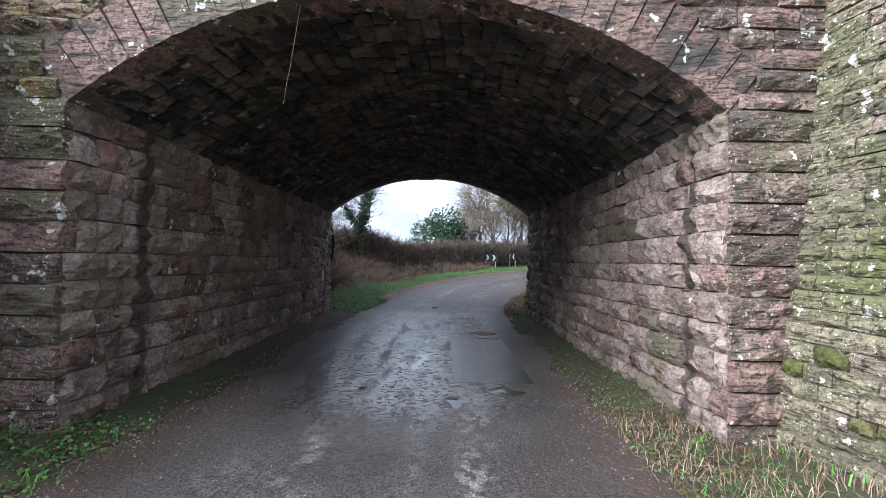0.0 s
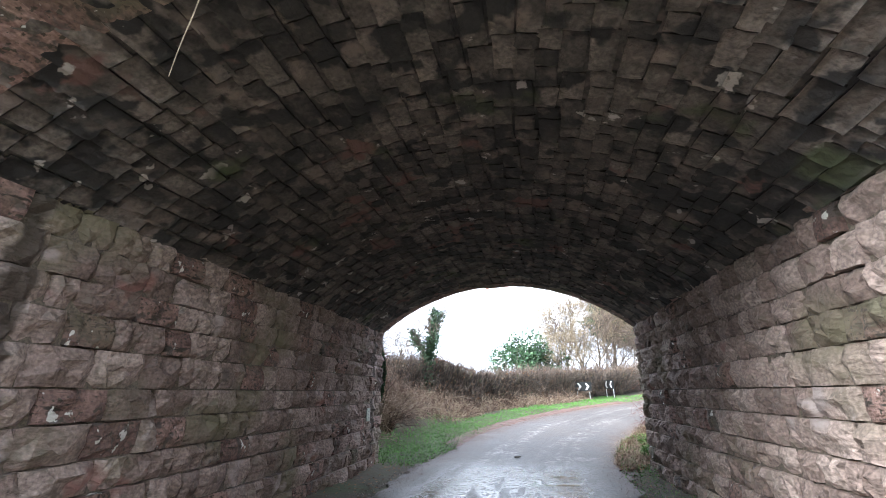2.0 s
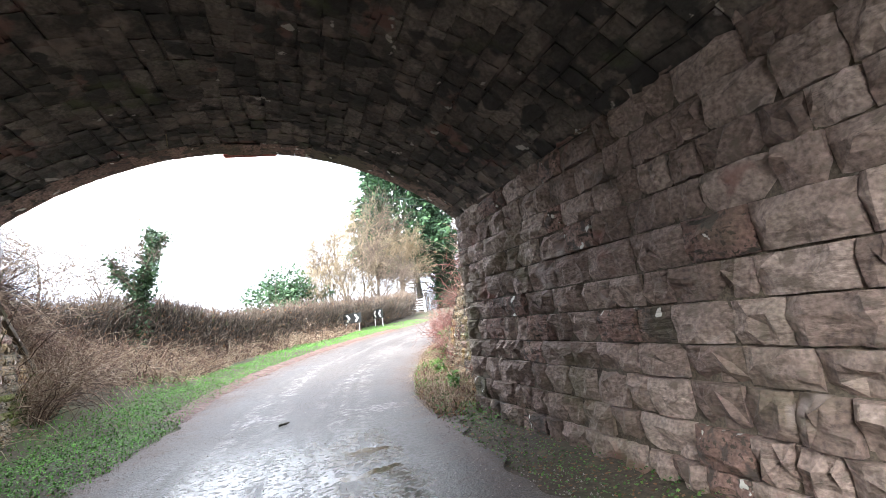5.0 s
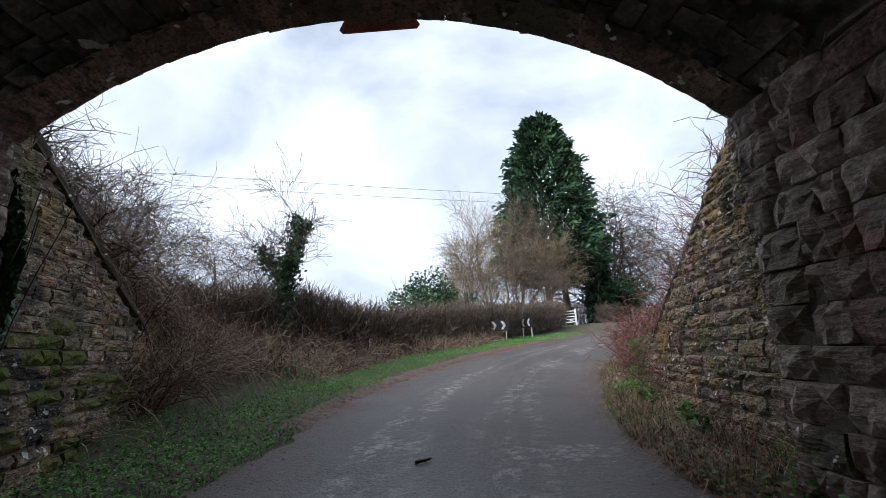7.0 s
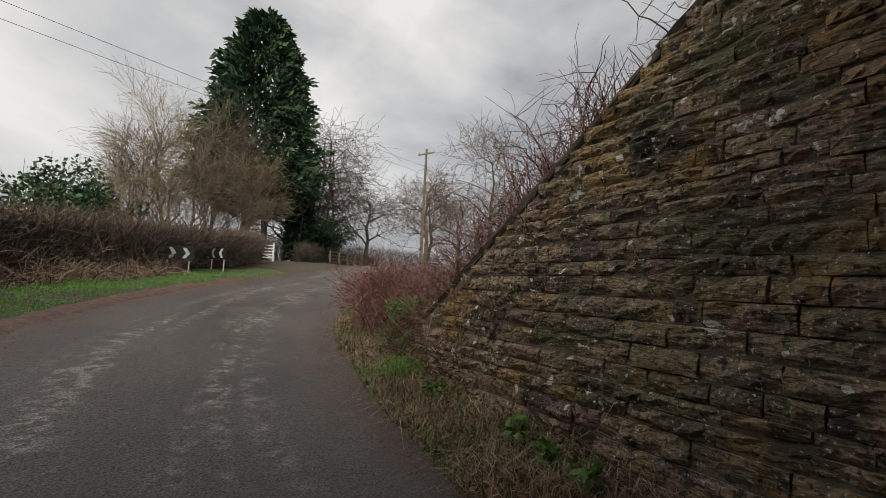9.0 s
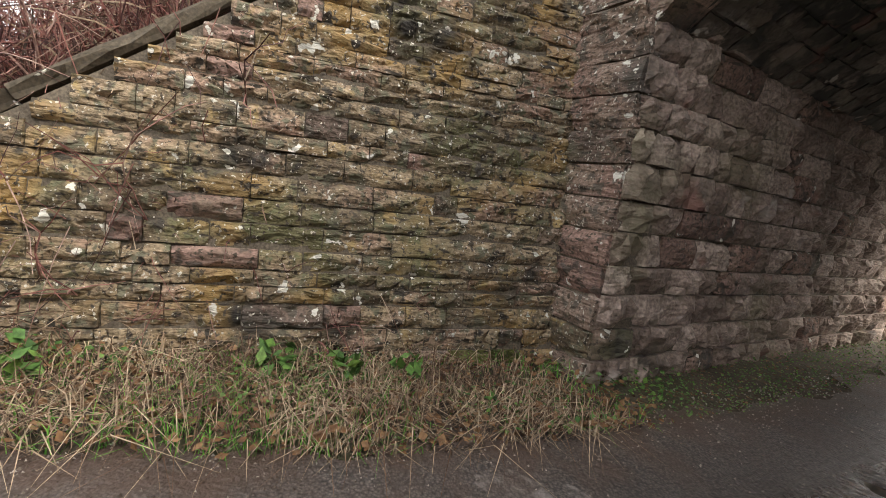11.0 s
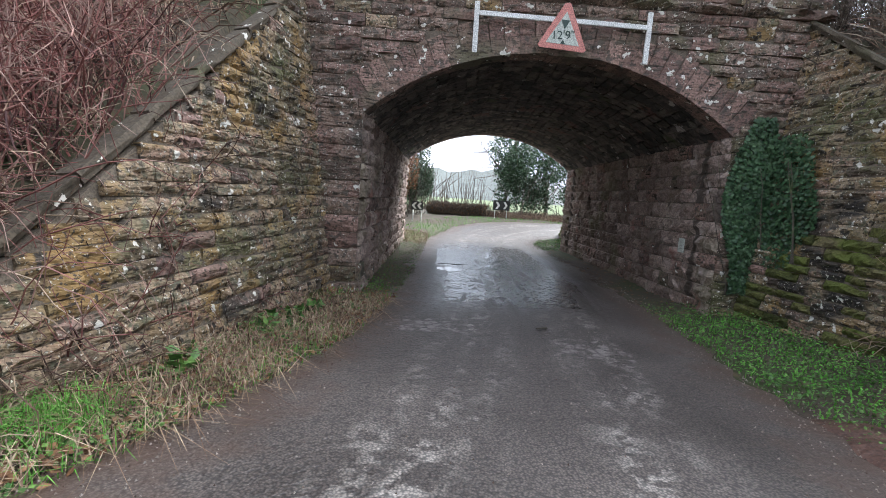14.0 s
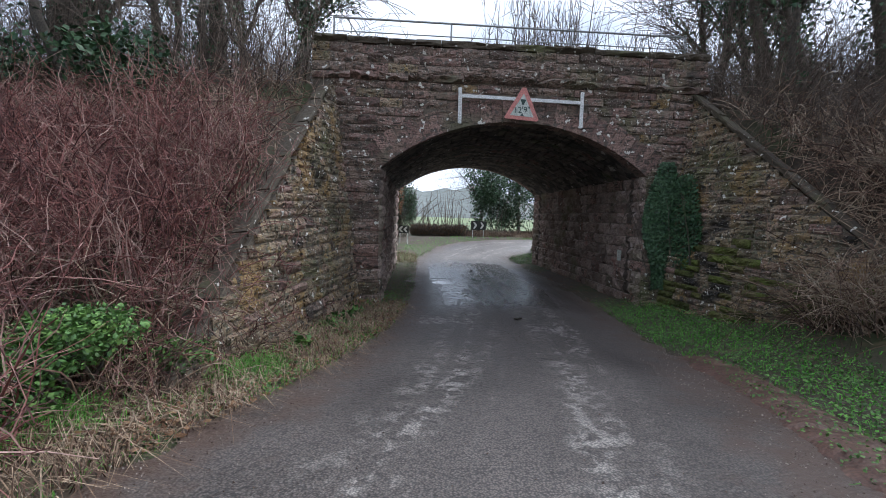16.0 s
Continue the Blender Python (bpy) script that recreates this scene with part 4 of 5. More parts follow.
FACE = Y1 + 0.09
height_sign = thing("height_limit_sign", (-0.62, FACE, 4.2), "faded red-bordered triangular height limit sign on white battens", "road sign")
for x, z0, z1, tilt in ((1.28, -0.36, 0.36, 0.4), (-1.28, -0.36, 0.38, -0.6)):
    part("batten_post", box(0.075, 0.035, z1 - z0, (x, 0.02, (z0 + z1) / 2), 0.006, (0, tilt, 0)), M_WHITE, height_sign)
part("batten_rail", box(2.5, 0.03, 0.07, (0.0, 0.05, 0.17), 0.005, (0, -0.9, 0)), M_WHITE, height_sign)
SIGN_Z, SIGN_TILT = -0.2, -3.5
board = part("triangle_board", plate([(-0.36, -0.02), (-0.33, -0.055), (0.33, -0.055), (0.36, -0.02), (0.04, 0.6), (-0.04, 0.6)], 0.012, pose(0, 0.075, SIGN_Z, 0, SIGN_TILT, 0)), M_SIGNRED, height_sign, "faded red border")
part("sign_face", plate([(-0.25, 0.02), (0.25, 0.02), (0.0, 0.48)], 0.004, pose(0, 0.088, SIGN_Z, 0, SIGN_TILT, 0)), M_SIGNFACE, board, "weathered pale face")
part("arrow_head", plate([(-0.065, 0.36), (0.0, 0.23), (0.065, 0.36)], 0.003, pose(0, 0.094, SIGN_Z, 0, SIGN_TILT, 0)), M_GREENBLACK, board)
part("arrow_head", plate([(-0.035, 0.025), (0.035, 0.025), (0.0, 0.085)], 0.003, pose(0, 0.094, SIGN_Z, 0, SIGN_TILT, 0)), M_GREENBLACK, board)
text_part("12'9\"", 0.17, M_GREENBLACK, board, pose(0.0, 0.097, SIGN_Z + 0.14, 90, 0, 180) @ pose(0, 0, 0, 0, 0, 3.5), "dark numerals")

rail = thing("parapet_railing", (CX, Y1 - 0.3, PTOP + 0.12), "thin grey steel tube railing along the bridge parapet", "railing")
for x in (3.3, 0.85, -1.75, -4.3):
    part("railing_post", rod((x - CX, 0, 0), (x - CX, 0, 0.48), 0.02), M_STEEL, rail)
part("top_rail", rod((-4.33 - CX, 0, 0.47), (3.33 - CX, 0, 0.49), 0.021), M_STEEL, rail)
part("lower_rail", rod((-4.33 - CX, 0, 0.2), (3.33 - CX, 0, 0.22), 0.012), M_STEEL, rail)

wall_plate = thing("number_plate", (LX + 0.055, 11.7, 1.1), "small pale stone-coloured bridge plate fixed to the wall", "plate")
part("plate", box(0.02, 0.19, 0.26, (0, 0, 0), 0.006), M_SIGNFACE, wall_plate)
for zz in (0.06, 0.0, -0.06):
    part("lettering_bar", box(0.006, 0.09, 0.012, (0.009, 0, zz)), M_STEEL, wall_plate, "faded dark lettering")

hang_root = thing("hanging_root", (-1.5, 3.74, 3.86), "thin pale root hanging from the vault", "root")
p, r = strands(np.array([[0, 0, 0.0]]), np.array([[-0.13, 0.0, -1.0]]), 0.92, 0, 0.03, 0.004, 0.002, 9)
local("strand", mesh_np("strand", *tubes(p, r), M_PALE), hang_root)
hang_root = thing("hanging_root", (-1.46, 11.9, 3.86), "thin pale root hanging from the vault", "root")
p, r = strands(np.array([[0, 0, 0.0]]), np.array([[0.06, 0.0, -1.0]]), 0.16, 0, 0.03, 0.008, 0.004, 5)
local("strand", mesh_np("strand", *tubes(p, r), M_PALE), hang_root)


def ivy_sheet(name, at, inward, wid, hgt, count, seed, label, size=0.05):
    rg = np.random.default_rng(seed)
    ob = thing(name, at, label, "ivy")
    n = Vector(inward)
    u = n.cross(Vector((0, 0, 1)))
    a, z = rg.uniform(-0.5, 0.5, count), rg.uniform(0, 1, count)
    edge = 0.5 * (0.85 + 0.15 * np.sin(z * 9 + seed)) * np.clip(0.45 + 1.6 * z, 0, 1) * np.clip(3.4 - 3.0 * z, 0.3, 1)
    ok = np.abs(a) < edge
    a, z = a[ok], z[ok]
    out = rg.uniform(0.03, 0.09, len(a))
    pts = np.stack([np.array(u) * (q * wid) - np.array(n) * o + np.array([0, 0, 1]) * (t * hgt) for q, o, t in zip(a, out, z)])
    v, q = leaves(pts, size, rg, 0.6, -np.array(n) + np.array([0, 0, 0.25]), 1.15)
    local("foliage", mesh_np("foliage", v, q, M_IVY), ob)
    b = np.stack([np.array(u) * x * wid * 0.3 - np.array(n) * 0.03 for x in rg.uniform(-1, 1, 9)])
    p, r = strands(b, np.stack([rg.normal(0, 0.15, 9), np.zeros(9), np.ones(9)], 1), hgt * 0.8, 0, 0.05, 0.012, 0.005, 7, rg)
    local("stem_mass", mesh_np("stem_mass", *tubes(p, r), M_BARK), ob)
    return ob


ivy_sheet("ivy_patch", (LX - 0.4, Y1 + 0.03, 0.45), (0, -1, 0), 0.95, 2.75, 8000, 3, "glossy green ivy climbing the bridge corner")
ivy_sheet("ivy_patch", (LX - 0.66, Y1 + 0.45, 0.9), (-0.98, -0.18, -0.1), 1.0, 2.0, 3400, 4, "glossy green ivy spreading over the wing wall")

# ---- patch, standing water and scraps on the road ----
def road_height(x, y):
    return float(relief(np.array([x]), np.array([y]))[0])


water_x, water_y = np.meshgrid(np.linspace(-1.5, 1.2, 10), np.linspace(3.4, 13.4, 30))
wi = np.arange(300).reshape(30, 10)
water = new("standing_water", mesh_np("standing_water", np.stack([water_x.ravel(), water_y.ravel(), np.full(300, 0.0112)], 1),
                                      np.stack([wi[:-1, :-1], wi[:-1, 1:], wi[1:, 1:], wi[1:, :-1]], -1).reshape(-1, 4), M_WATER))
tagged(water, "shallow rainwater standing in the hollows of the broken asphalt", "puddle", kind="stuff")
tar = thing("tar_patch", (0.5, 7.05, 0.0), "smooth dark rectangular tar repair patch in the lane", "patch")
part("slab", box(1.05, 3.2, 0.06, (0, 0, -0.0065), 0.012, (0, 0.34, 0)), M_PATCH, tar)

stick = thing("stick", (-0.4, 14.05, road_height(-0.4, 14.05)), "short dark broken stick lying on the asphalt", "stick", turn=25)
p, r = strands(np.array([[-0.1, 0, 0.02], [0.0, 0, 0.02]]), np.array([[1, 0.1, 0.02], [0.5, 0.7, 0.1]]), np.array([0.17, 0.05]), 0, 0.05, 0.016, 0.009, 5)
local("wood", mesh_np("wood", *tubes(p, r, 6), M_BARK, True), stick)

# ---- verges and thickets ----
def on_ground(n, x0, x1, y0, y1, rg, where=None):
    x, y = rg.uniform(x0, x1, n), rg.uniform(y0, y1, n)
    if where is not None:
        ok = where(x, y)
        x, y = x[ok], y[ok]
    return np.stack([x, y, ground_z(x, y) - 0.03], 1)


def stuff(name, v, q, mat, label, category, smooth=False):
    return tagged(new(name, mesh_np(name, v, q, mat, smooth)), label, category, kind="stuff")


def wing_x(y, side):
    s = np.maximum(0, np.maximum(y - Y1, Y0 - y))
    return (RX + 0.38 + FLARE * s) if side > 0 else (LX - 0.38 - FLARE * s)


def east_verge(x, y):
    return (from_road(x, y) > HALF_ROAD - 0.12) & (x > 0) & ((x < np.where((y > Y0) & (y < Y1), RX - 0.03, wing_x(y, 1) - 0.02)) | (y > 17.8))


def west_verge(x, y):
    return (from_road(x, y) > HALF_ROAD - 0.05) & (x < np.where(y > 18, 40, 0)) & ((x > np.where((y > Y0) & (y < Y1), LX + 0.03, wing_x(y, -1) + 0.02)) | (y > 17.5))


rg = np.random.default_rng(101)
b = on_ground(46000, 1.2, 6.5, 12.9, 21.5, rg, east_verge)
b = b[rg.uniform(0, 1, len(b)) < 0.35 + 0.65 * (wavy(b[:, 0], b[:, 1], 1.9) > -0.2)]
v, q = blades(b, 0.25, 0.004, 1.7, rg)
stuff("dead_grass_verge", v, q, M_STRAW, "tangled straw-coloured dead grass at the foot of the wall", "grass")
b = on_ground(26000, 1.2, 6.5, 12.6, 21.5, rg, east_verge)
b = b[wavy(b[:, 0] + 3, b[:, 1], 1.3) > rg.uniform(-0.7, 0.5, len(b))]
v, q = blades(b, 0.17, 0.0035, 1.0, rg)
stuff("green_grass_verge", v, q, M_GRASS, "fresh green grass tufts among the dead stems", "grass")
b = on_ground(7000, 1.4, 4.6, 12.4, 19, rg, east_verge)
b[:, 2] += rg.uniform(0.03, 0.12, len(b))
v, q = leaves(b, 0.045, rg, 0.6, np.array([0, 0, 1.0]), 1.3)
stuff("leaf_litter", v, q, M_DRYLEAF, "brown leaf litter caught in the dead grass", "leaf litter")
b = on_ground(9000, 1.4, 4.6, 11.5, 19, rg, east_verge)
b = b[wavy(b[:, 0], b[:, 1] + 1.3, 1.7) > 0.35]
b[:, 2] += rg.uniform(0.03, 0.16, len(b))
v, q = leaves(b, 0.032, rg, 0.5, np.array([0, 0, 1.0]), 1.3)
stuff("verge_weeds", v, q, M_HERB, "low broad-leaved green weeds on the verge", "weeds")
b = on_ground(14000, 1.3, 2.3, 0.5, 12.6, rg, east_verge)
b[:, 2] += rg.uniform(0.02, 0.09, len(b))
v, q = leaves(b[::2], 0.018, rg, 0.5, np.array([0, 0, 1.0]), 1.3)
stuff("verge_weeds", v, q, M_HERB, "low green moss and weeds along the wall under the bridge", "weeds")
v, q = leaves(b[1::4] - np.array([0, 0, 0.03]), 0.025, rg, 0.8, np.array([0, 0, 1.0]), 1.3)
stuff("leaf_litter", v, q, M_DRYLEAF, "damp brown leaf litter along the wall", "leaf litter")

b = on_ground(150000, -7.0, 12.0, 12.7, 36, rg, lambda x, y: west_verge(x, y) & (from_road(x, y) < HALF_ROAD + 2.4 + 0.5 * np.sin(y)))
v, q = blades(b[::2], 0.075, 0.008, 0.9, rg)
stuff("green_grass_verge", v, q, M_GRASS, "lush short green grass on the verge beside the lane", "grass")
b = on_ground(150000, -7.0, 10.0, 12.7, 32, rg, lambda x, y: west_verge(x, y) & (from_road(x, y) > HALF_ROAD + np.where(y > 15.6, 0.42, 0.05)) & (from_road(x, y) < HALF_ROAD + 2.0 + 0.4 * np.sin(y)))
b[:, 2] += rg.uniform(0.05, 0.1, len(b))
v, q = leaves(b, 0.021, rg, 0.7, np.array([0, 0, 1.0]), 1.6)
stuff("green_verge_leaves", v, q, M_GRASS, "low bright green leafy weeds carpeting the verge", "weeds")
b = on_ground(16000, -4.6, -1.2, 12.2, 20, rg, lambda x, y: west_verge(x, y) & (from_road(x, y) < HALF_ROAD + 1.6))
b[:, 2] += rg.uniform(0.04, 0.16, len(b))
v, q = leaves(b, 0.024, rg, 0.5, np.array([0, 0, 1.0]), 1.2)
stuff("verge_weeds", v, q, M_HERB, "low nettles and cleavers on the green verge", "weeds")
b = on_ground(4600, -4.6, -2.2, -0.5, 12.6, rg, west_verge)
b[:, 2] += rg.uniform(0.02, 0.08, len(b))
v, q = leaves(b[: len(b) // 2], 0.04, rg, 0.8, np.array([0, 0, 1.0]), 1.3)
stuff("leaf_litter", v, q, M_DRYLEAF, "damp brown leaf litter along the wall", "leaf litter")
near = b[(b[:, 1] < 3.9)]
near = np.repeat(near, 5, axis=0) + rg.normal(0, 0.08, (len(near) * 5, 3)) * np.array([1, 1, 0.3])
v, q = leaves(near, 0.028, rg, 0.5, np.array([0, 0, 1.0]), 1.2)
stuff("verge_weeds", v, q, M_HERB, "low green weeds at the bridge mouth", "weeds")
b = on_ground(2600, 1.4, 2.8, 0.0, 4.4, rg, east_verge)
v, q = blades(b, 0.16, 0.004, 1.0, rg)
stuff("dead_grass_verge", v, q, M_STRAW, "thin dead grass at the foot of the wall", "grass")


rg = np.random.default_rng(300)
pick = rg.integers(0, len(fine), 26000)
side_sign = rg.choice([-1.0, 1.0], 26000)
off = (HALF_ROAD + rg.normal(-0.02, 0.2, 26000)) * side_sign
gp = fine[pick] + np.stack([ftan[pick][:, 1], -ftan[pick][:, 0]], 1) * off[:, None] + rg.normal(0, 0.05, (26000, 2))
gp = gp[(gp[:, 1] > -3) & (gp[:, 1] < 30) & (gp[:, 0] > -4) & (gp[:, 0] < 9)]
loose = np.stack([rg.uniform(-2.0, 2.0, 3500), rg.uniform(0, 24, 3500)], 1)
loose[:, 0] += np.interp(loose[:, 1], ROAD[:, 1], ROAD[:, 0])
gp = np.concatenate([gp, loose])
gp = gp[~((gp[:, 1] > Y0) & (gp[:, 1] < Y1) & ((gp[:, 0] < LX + 0.1) | (gp[:, 0] > RX - 0.1)))]
gh = np.maximum(relief(gp[:, 0], gp[:, 1]), ground_z(gp[:, 0], gp[:, 1]) - 0.02)
centre = np.stack([gp[:, 0], gp[:, 1], gh], 1)
sz = rg.uniform(0.004, 0.014, (len(centre), 1, 1)) * rg.uniform(0.6, 1.3, (len(centre), 1, 3))
tet = np.array([(1, 0, -0.4), (-0.6, 0.9, -0.4), (-0.5, -0.9, -0.4), (0.1, 0.05, 0.9)])
spin = rg.uniform(0, 6.28, len(centre))
rot_x = tet[None, :, 0] * np.cos(spin)[:, None] - tet[None, :, 1] * np.sin(spin)[:, None]
rot_y = tet[None, :, 0] * np.sin(spin)[:, None] + tet[None, :, 1] * np.cos(spin)[:, None]
gv = centre[:, None] + np.stack([rot_x, rot_y, np.broadcast_to(tet[None, :, 2], rot_x.shape)], -1) * sz
gi4 = np.arange(len(centre))[:, None] * 4
gf = np.concatenate([gi4 + np.array([0, 1, 3]), gi4 + np.array([1, 2, 3]), gi4 + np.array([2, 0, 3])])
M_GRAVEL = surface("loose_gravel", [(0.1, 0.07, 0.055), (0.2, 0.16, 0.13), (0.36, 0.32, 0.28)], 3.0, bump=0, fine=40, vary=0.7, island=True)
stuff("loose_gravel", gv.reshape(-1, 3), gf, M_GRAVEL, "loose gravel and grit along the muddy road edges", "gravel")
# the churned mud edge of the lane beyond the bridge
mud_pts = np.array([p + np.array([-t[1], t[0]]) * (HALF_ROAD + float(widening(p[1])) + 0.12) for p, t in zip(fine, ftan) if 15.6 < p[1] < 30])
mv = []
for i, p in enumerate(mud_pts):
    for k, (o, h) in enumerate(((-0.3, 0.0), (-0.12, 0.05), (0.05, 0.075), (0.22, 0.06), (0.4, 0.05))):
        t = mud_pts[min(i + 1, len(mud_pts) - 1)] - mud_pts[max(i - 1, 0)]
        t = t / np.linalg.norm(t)
        q = p + np.array([-t[1], t[0]]) * (o + 0.1 * noise.noise((i * 0.13, k * 1.7, 2.0)))
        jag = 0.05 * noise.noise((q[0] * 6, q[1] * 6, 1.0)) + 0.035 * noise.noise((q[0] * 17, q[1] * 17, 5.0))
        fade = min(1.0, i / 12, (len(mud_pts) - 1 - i) / 12)
        mv.append((q[0], q[1], gz(q[0], q[1]) - 0.05 + (0.05 + (h + jag) * 0.8) * (1 if 0 < k < 4 else 0.2) * fade))
mi = np.arange(len(mv)).reshape(-1, 5)
M_MUD = surface("churned_red_mud", [(0.07, 0.036, 0.026), (0.12, 0.062, 0.045), (0.16, 0.09, 0.065)], 5.0, bump=1.0, fine=45, vary=0.0, rough=0.6, relief=0.03)
tagged(new("mud_edge", mesh_np("mud_edge", mv, np.stack([mi[:-1, :-1], mi[:-1, 1:], mi[1:, 1:], mi[1:, :-1]], -1).reshape(-1, 4), M_MUD, True)),
       "ridge of churned reddish mud along the edge of the lane", "mud", kind="structure")


def thicket(name, n, x0, x1, y0, y1, h, mat, label, seed, where=None, arch=0.7, r=0.005, lean=0.6, twigs=2, category="shrub", k=7, keep_up=0.0):
    """Many arching stems that rise from the ground, each with side twigs."""
    rg = np.random.default_rng(seed)
    base = on_ground(n, x0, x1, y0, y1, rg, where)
    m = len(base)
    d = np.stack([rg.normal(0, lean, m), rg.normal(0, lean, m), np.ones(m)], 1)
    ln = h * rg.uniform(0.55, 1.25, m)
    p, rr = strands(base, d, ln, arch * rg.uniform(0.3, 1.3, m), 0.16, r * 1.4, r * 0.5, k, rg)
    sets = [tubes(p, rr)]
    if twigs:
        i = np.repeat(np.arange(m), twigs)
        j = rg.integers(2, k - 1, len(i))
        p2, r2 = strands(p[i, j], rg.normal(0, 1, (len(i), 3)) + np.array([0, 0, 0.6]), np.repeat(ln, twigs) * 0.3, 0.15, 0.2, r * 0.7, r * 0.35, 4, rg)
        sets.append(tubes(p2, r2))
    v, q = joined(sets)
    return stuff(name, v, q, mat, label, category)


bank = lambda x, y: (from_road(x, y) > HALF_ROAD + 2.2 + 0.35 * np.sin(y * 0.8)) & (x < 6) & ((x > wing_x(y, -1) + 0.1) | (y > 16.5) | (ground_z(x, y) > 2.0)) & (x < 1.0 + (y - 22) * 0.55)
thicket("bramble_bank", 11000, -9.5, 4.0, 13.6, 33, 1.3, M_BRAMBLE, "arching brown bramble canes tangled over the bank", 111, bank, 0.8, 0.01, 0.7, 2, "brambles")
thicket("dead_bracken", 9500, -7.0, 4.0, 14.5, 33, 0.75, M_STRAW, "collapsed tan bracken and dead grass stalks below the hedge", 112,
        lambda x, y: bank(x, y) & (from_road(x, y) < HALF_ROAD + 4.2), 1.0, 0.005, 0.9, 1, "bracken")
east_slope = lambda x, y: (x > wing_x(y, 1) + np.where(y < 15.6, 0.3, 0.24)) & (from_road(x, y) > HALF_ROAD + 0.35)
thicket("bramble_bank", 4600, -7.2, -3.7, 15.9, 20, 1.8, M_BRAMBLE, "tall tangle of brown brambles smothering the end of the wing wall", 121,
        lambda x, y: (x < wing_x(y, -1) + 0.25) & (x > wing_x(y, -1) - 2.2), 0.75, 0.006, 0.6, 3, "brambles")
thicket("red_stemmed_thicket", 7000, 3.6, 9.5, 15.0, 23.5, 1.6, M_RTWIG, "dense thicket of red-brown dogwood stems above the wing wall", 113, lambda x, y: east_slope(x, y) & (np.hypot(x - 4.4, y - 18.35) > 0.75), 0.45, 0.0062, 0.34, 5)
thicket("bramble_bank", 3600, 3.4, 12, 12.8, 19, 1.1, M_BRAMBLE, "brown brambles and twigs over the embankment slope", 114, east_slope, 0.8, 0.006, 0.8, 2, "brambles")
thicket("bramble_bank", 3200, 2.6, 6.0, 13.6, 18.6, 1.0, M_RTWIG, "dead stems trailing over the coping of the wing wall", 122,
        lambda x, y: (x > wing_x(y, 1) + 0.22) & (x < wing_x(y, 1) + 0.6) & (from_road(x, y) > HALF_ROAD + 0.35), 1.25, 0.004, 0.85, 3, "brambles")
thicket("bramble_bank", 1300, 3.3, 6.0, 16.0, 18.7, 0.85, M_BRAMBLE, "brown brambles heaped over the low end of the wing wall", 123,
        lambda x, y: (x > wing_x(y, 1) - 0.18) & (x < wing_x(y, 1) + 0.7) & (from_road(x, y) > HALF_ROAD + 0.5), 0.9, 0.005, 0.8, 3, "brambles")
thicket("bramble_bank", 3400, -7.0, -3.6, 14.2, 18.8, 1.0, M_BRAMBLE, "brown brambles and dead stems trailing over the coping of the wing wall", 124,
        lambda x, y: (x < wing_x(y, -1) - 0.2) & (x > wing_x(y, -1) - 0.85), 1.15, 0.006, 0.85, 3, "brambles")
west_slope = lambda x, y: (x < wing_x(y, -1) - 0.75) & (from_road(x, y) > HALF_ROAD + 2.2)
thicket("bare_scrub", 4200, -13, -4.4, 12.6, 21, 1.7, M_TWIG, "tangled bare grey-brown scrub on the embankment slope", 115, west_slope, 0.5, 0.006, 0.5, 3)
thicket("bramble_bank", 3000, -12, -4.4, 13, 20, 1.3, M_BRAMBLE, "brown bramble canes hanging over the wing wall", 116, west_slope, 0.8, 0.007, 0.8, 2, "brambles")
thicket("bare_scrub", 3200, 3.5, 16, 5, 13.5, 3.0, M_TWIG, "bare twiggy scrub along the embankment top", 117, lambda x, y: x > RX + 1.3, 0.3, 0.006, 0.4, 3)
thicket("bare_scrub", 3200, -16, -4.8, 5, 13.5, 3.0, M_TWIG, "bare twiggy scrub along the embankment top", 118, lambda x, y: x < LX - 1.3, 0.3, 0.006, 0.4, 3)
# saplings beside the track, seen over the parapet
rg = np.random.default_rng(119)
for i, (x, n, h) in enumerate(((1.9, 22, 1.7), (0.2, 12, 1.4), (-1.1, 60, 2.6), (-2.1, 55, 2.5), (-3.4, 22, 1.7))):
    ob = thing("sapling_clump", (x, 10.6 + 0.25 * i, 4.64), "clump of thin bare saplings on the bridge deck", "shrub", "saplings on the bridge")
    b = np.stack([rg.normal(0, 0.4, n), rg.normal(0, 0.5, n), np.zeros(n)], 1)
    p, r = strands(b, np.stack([rg.normal(0, 0.14, n), rg.normal(0, 0.14, n), np.ones(n)], 1), h * rg.uniform(0.6, 1.25, n), 0, 0.07, 0.012, 0.004, 7, rg)
    i2 = np.repeat(np.arange(n), 6)
    p2, r2 = strands(p[i2, rg.integers(2, 6, len(i2))], rg.normal(0, 0.6, (len(i2), 3)) + np.array([0, 0, 0.9]), 0.45, 0, 0.12, 0.006, 0.003, 4, rg)
    local("stem_mass", mesh_np("stem_mass", *joined([tubes(p, r), tubes(p2, r2)]), M_TWIG), ob)


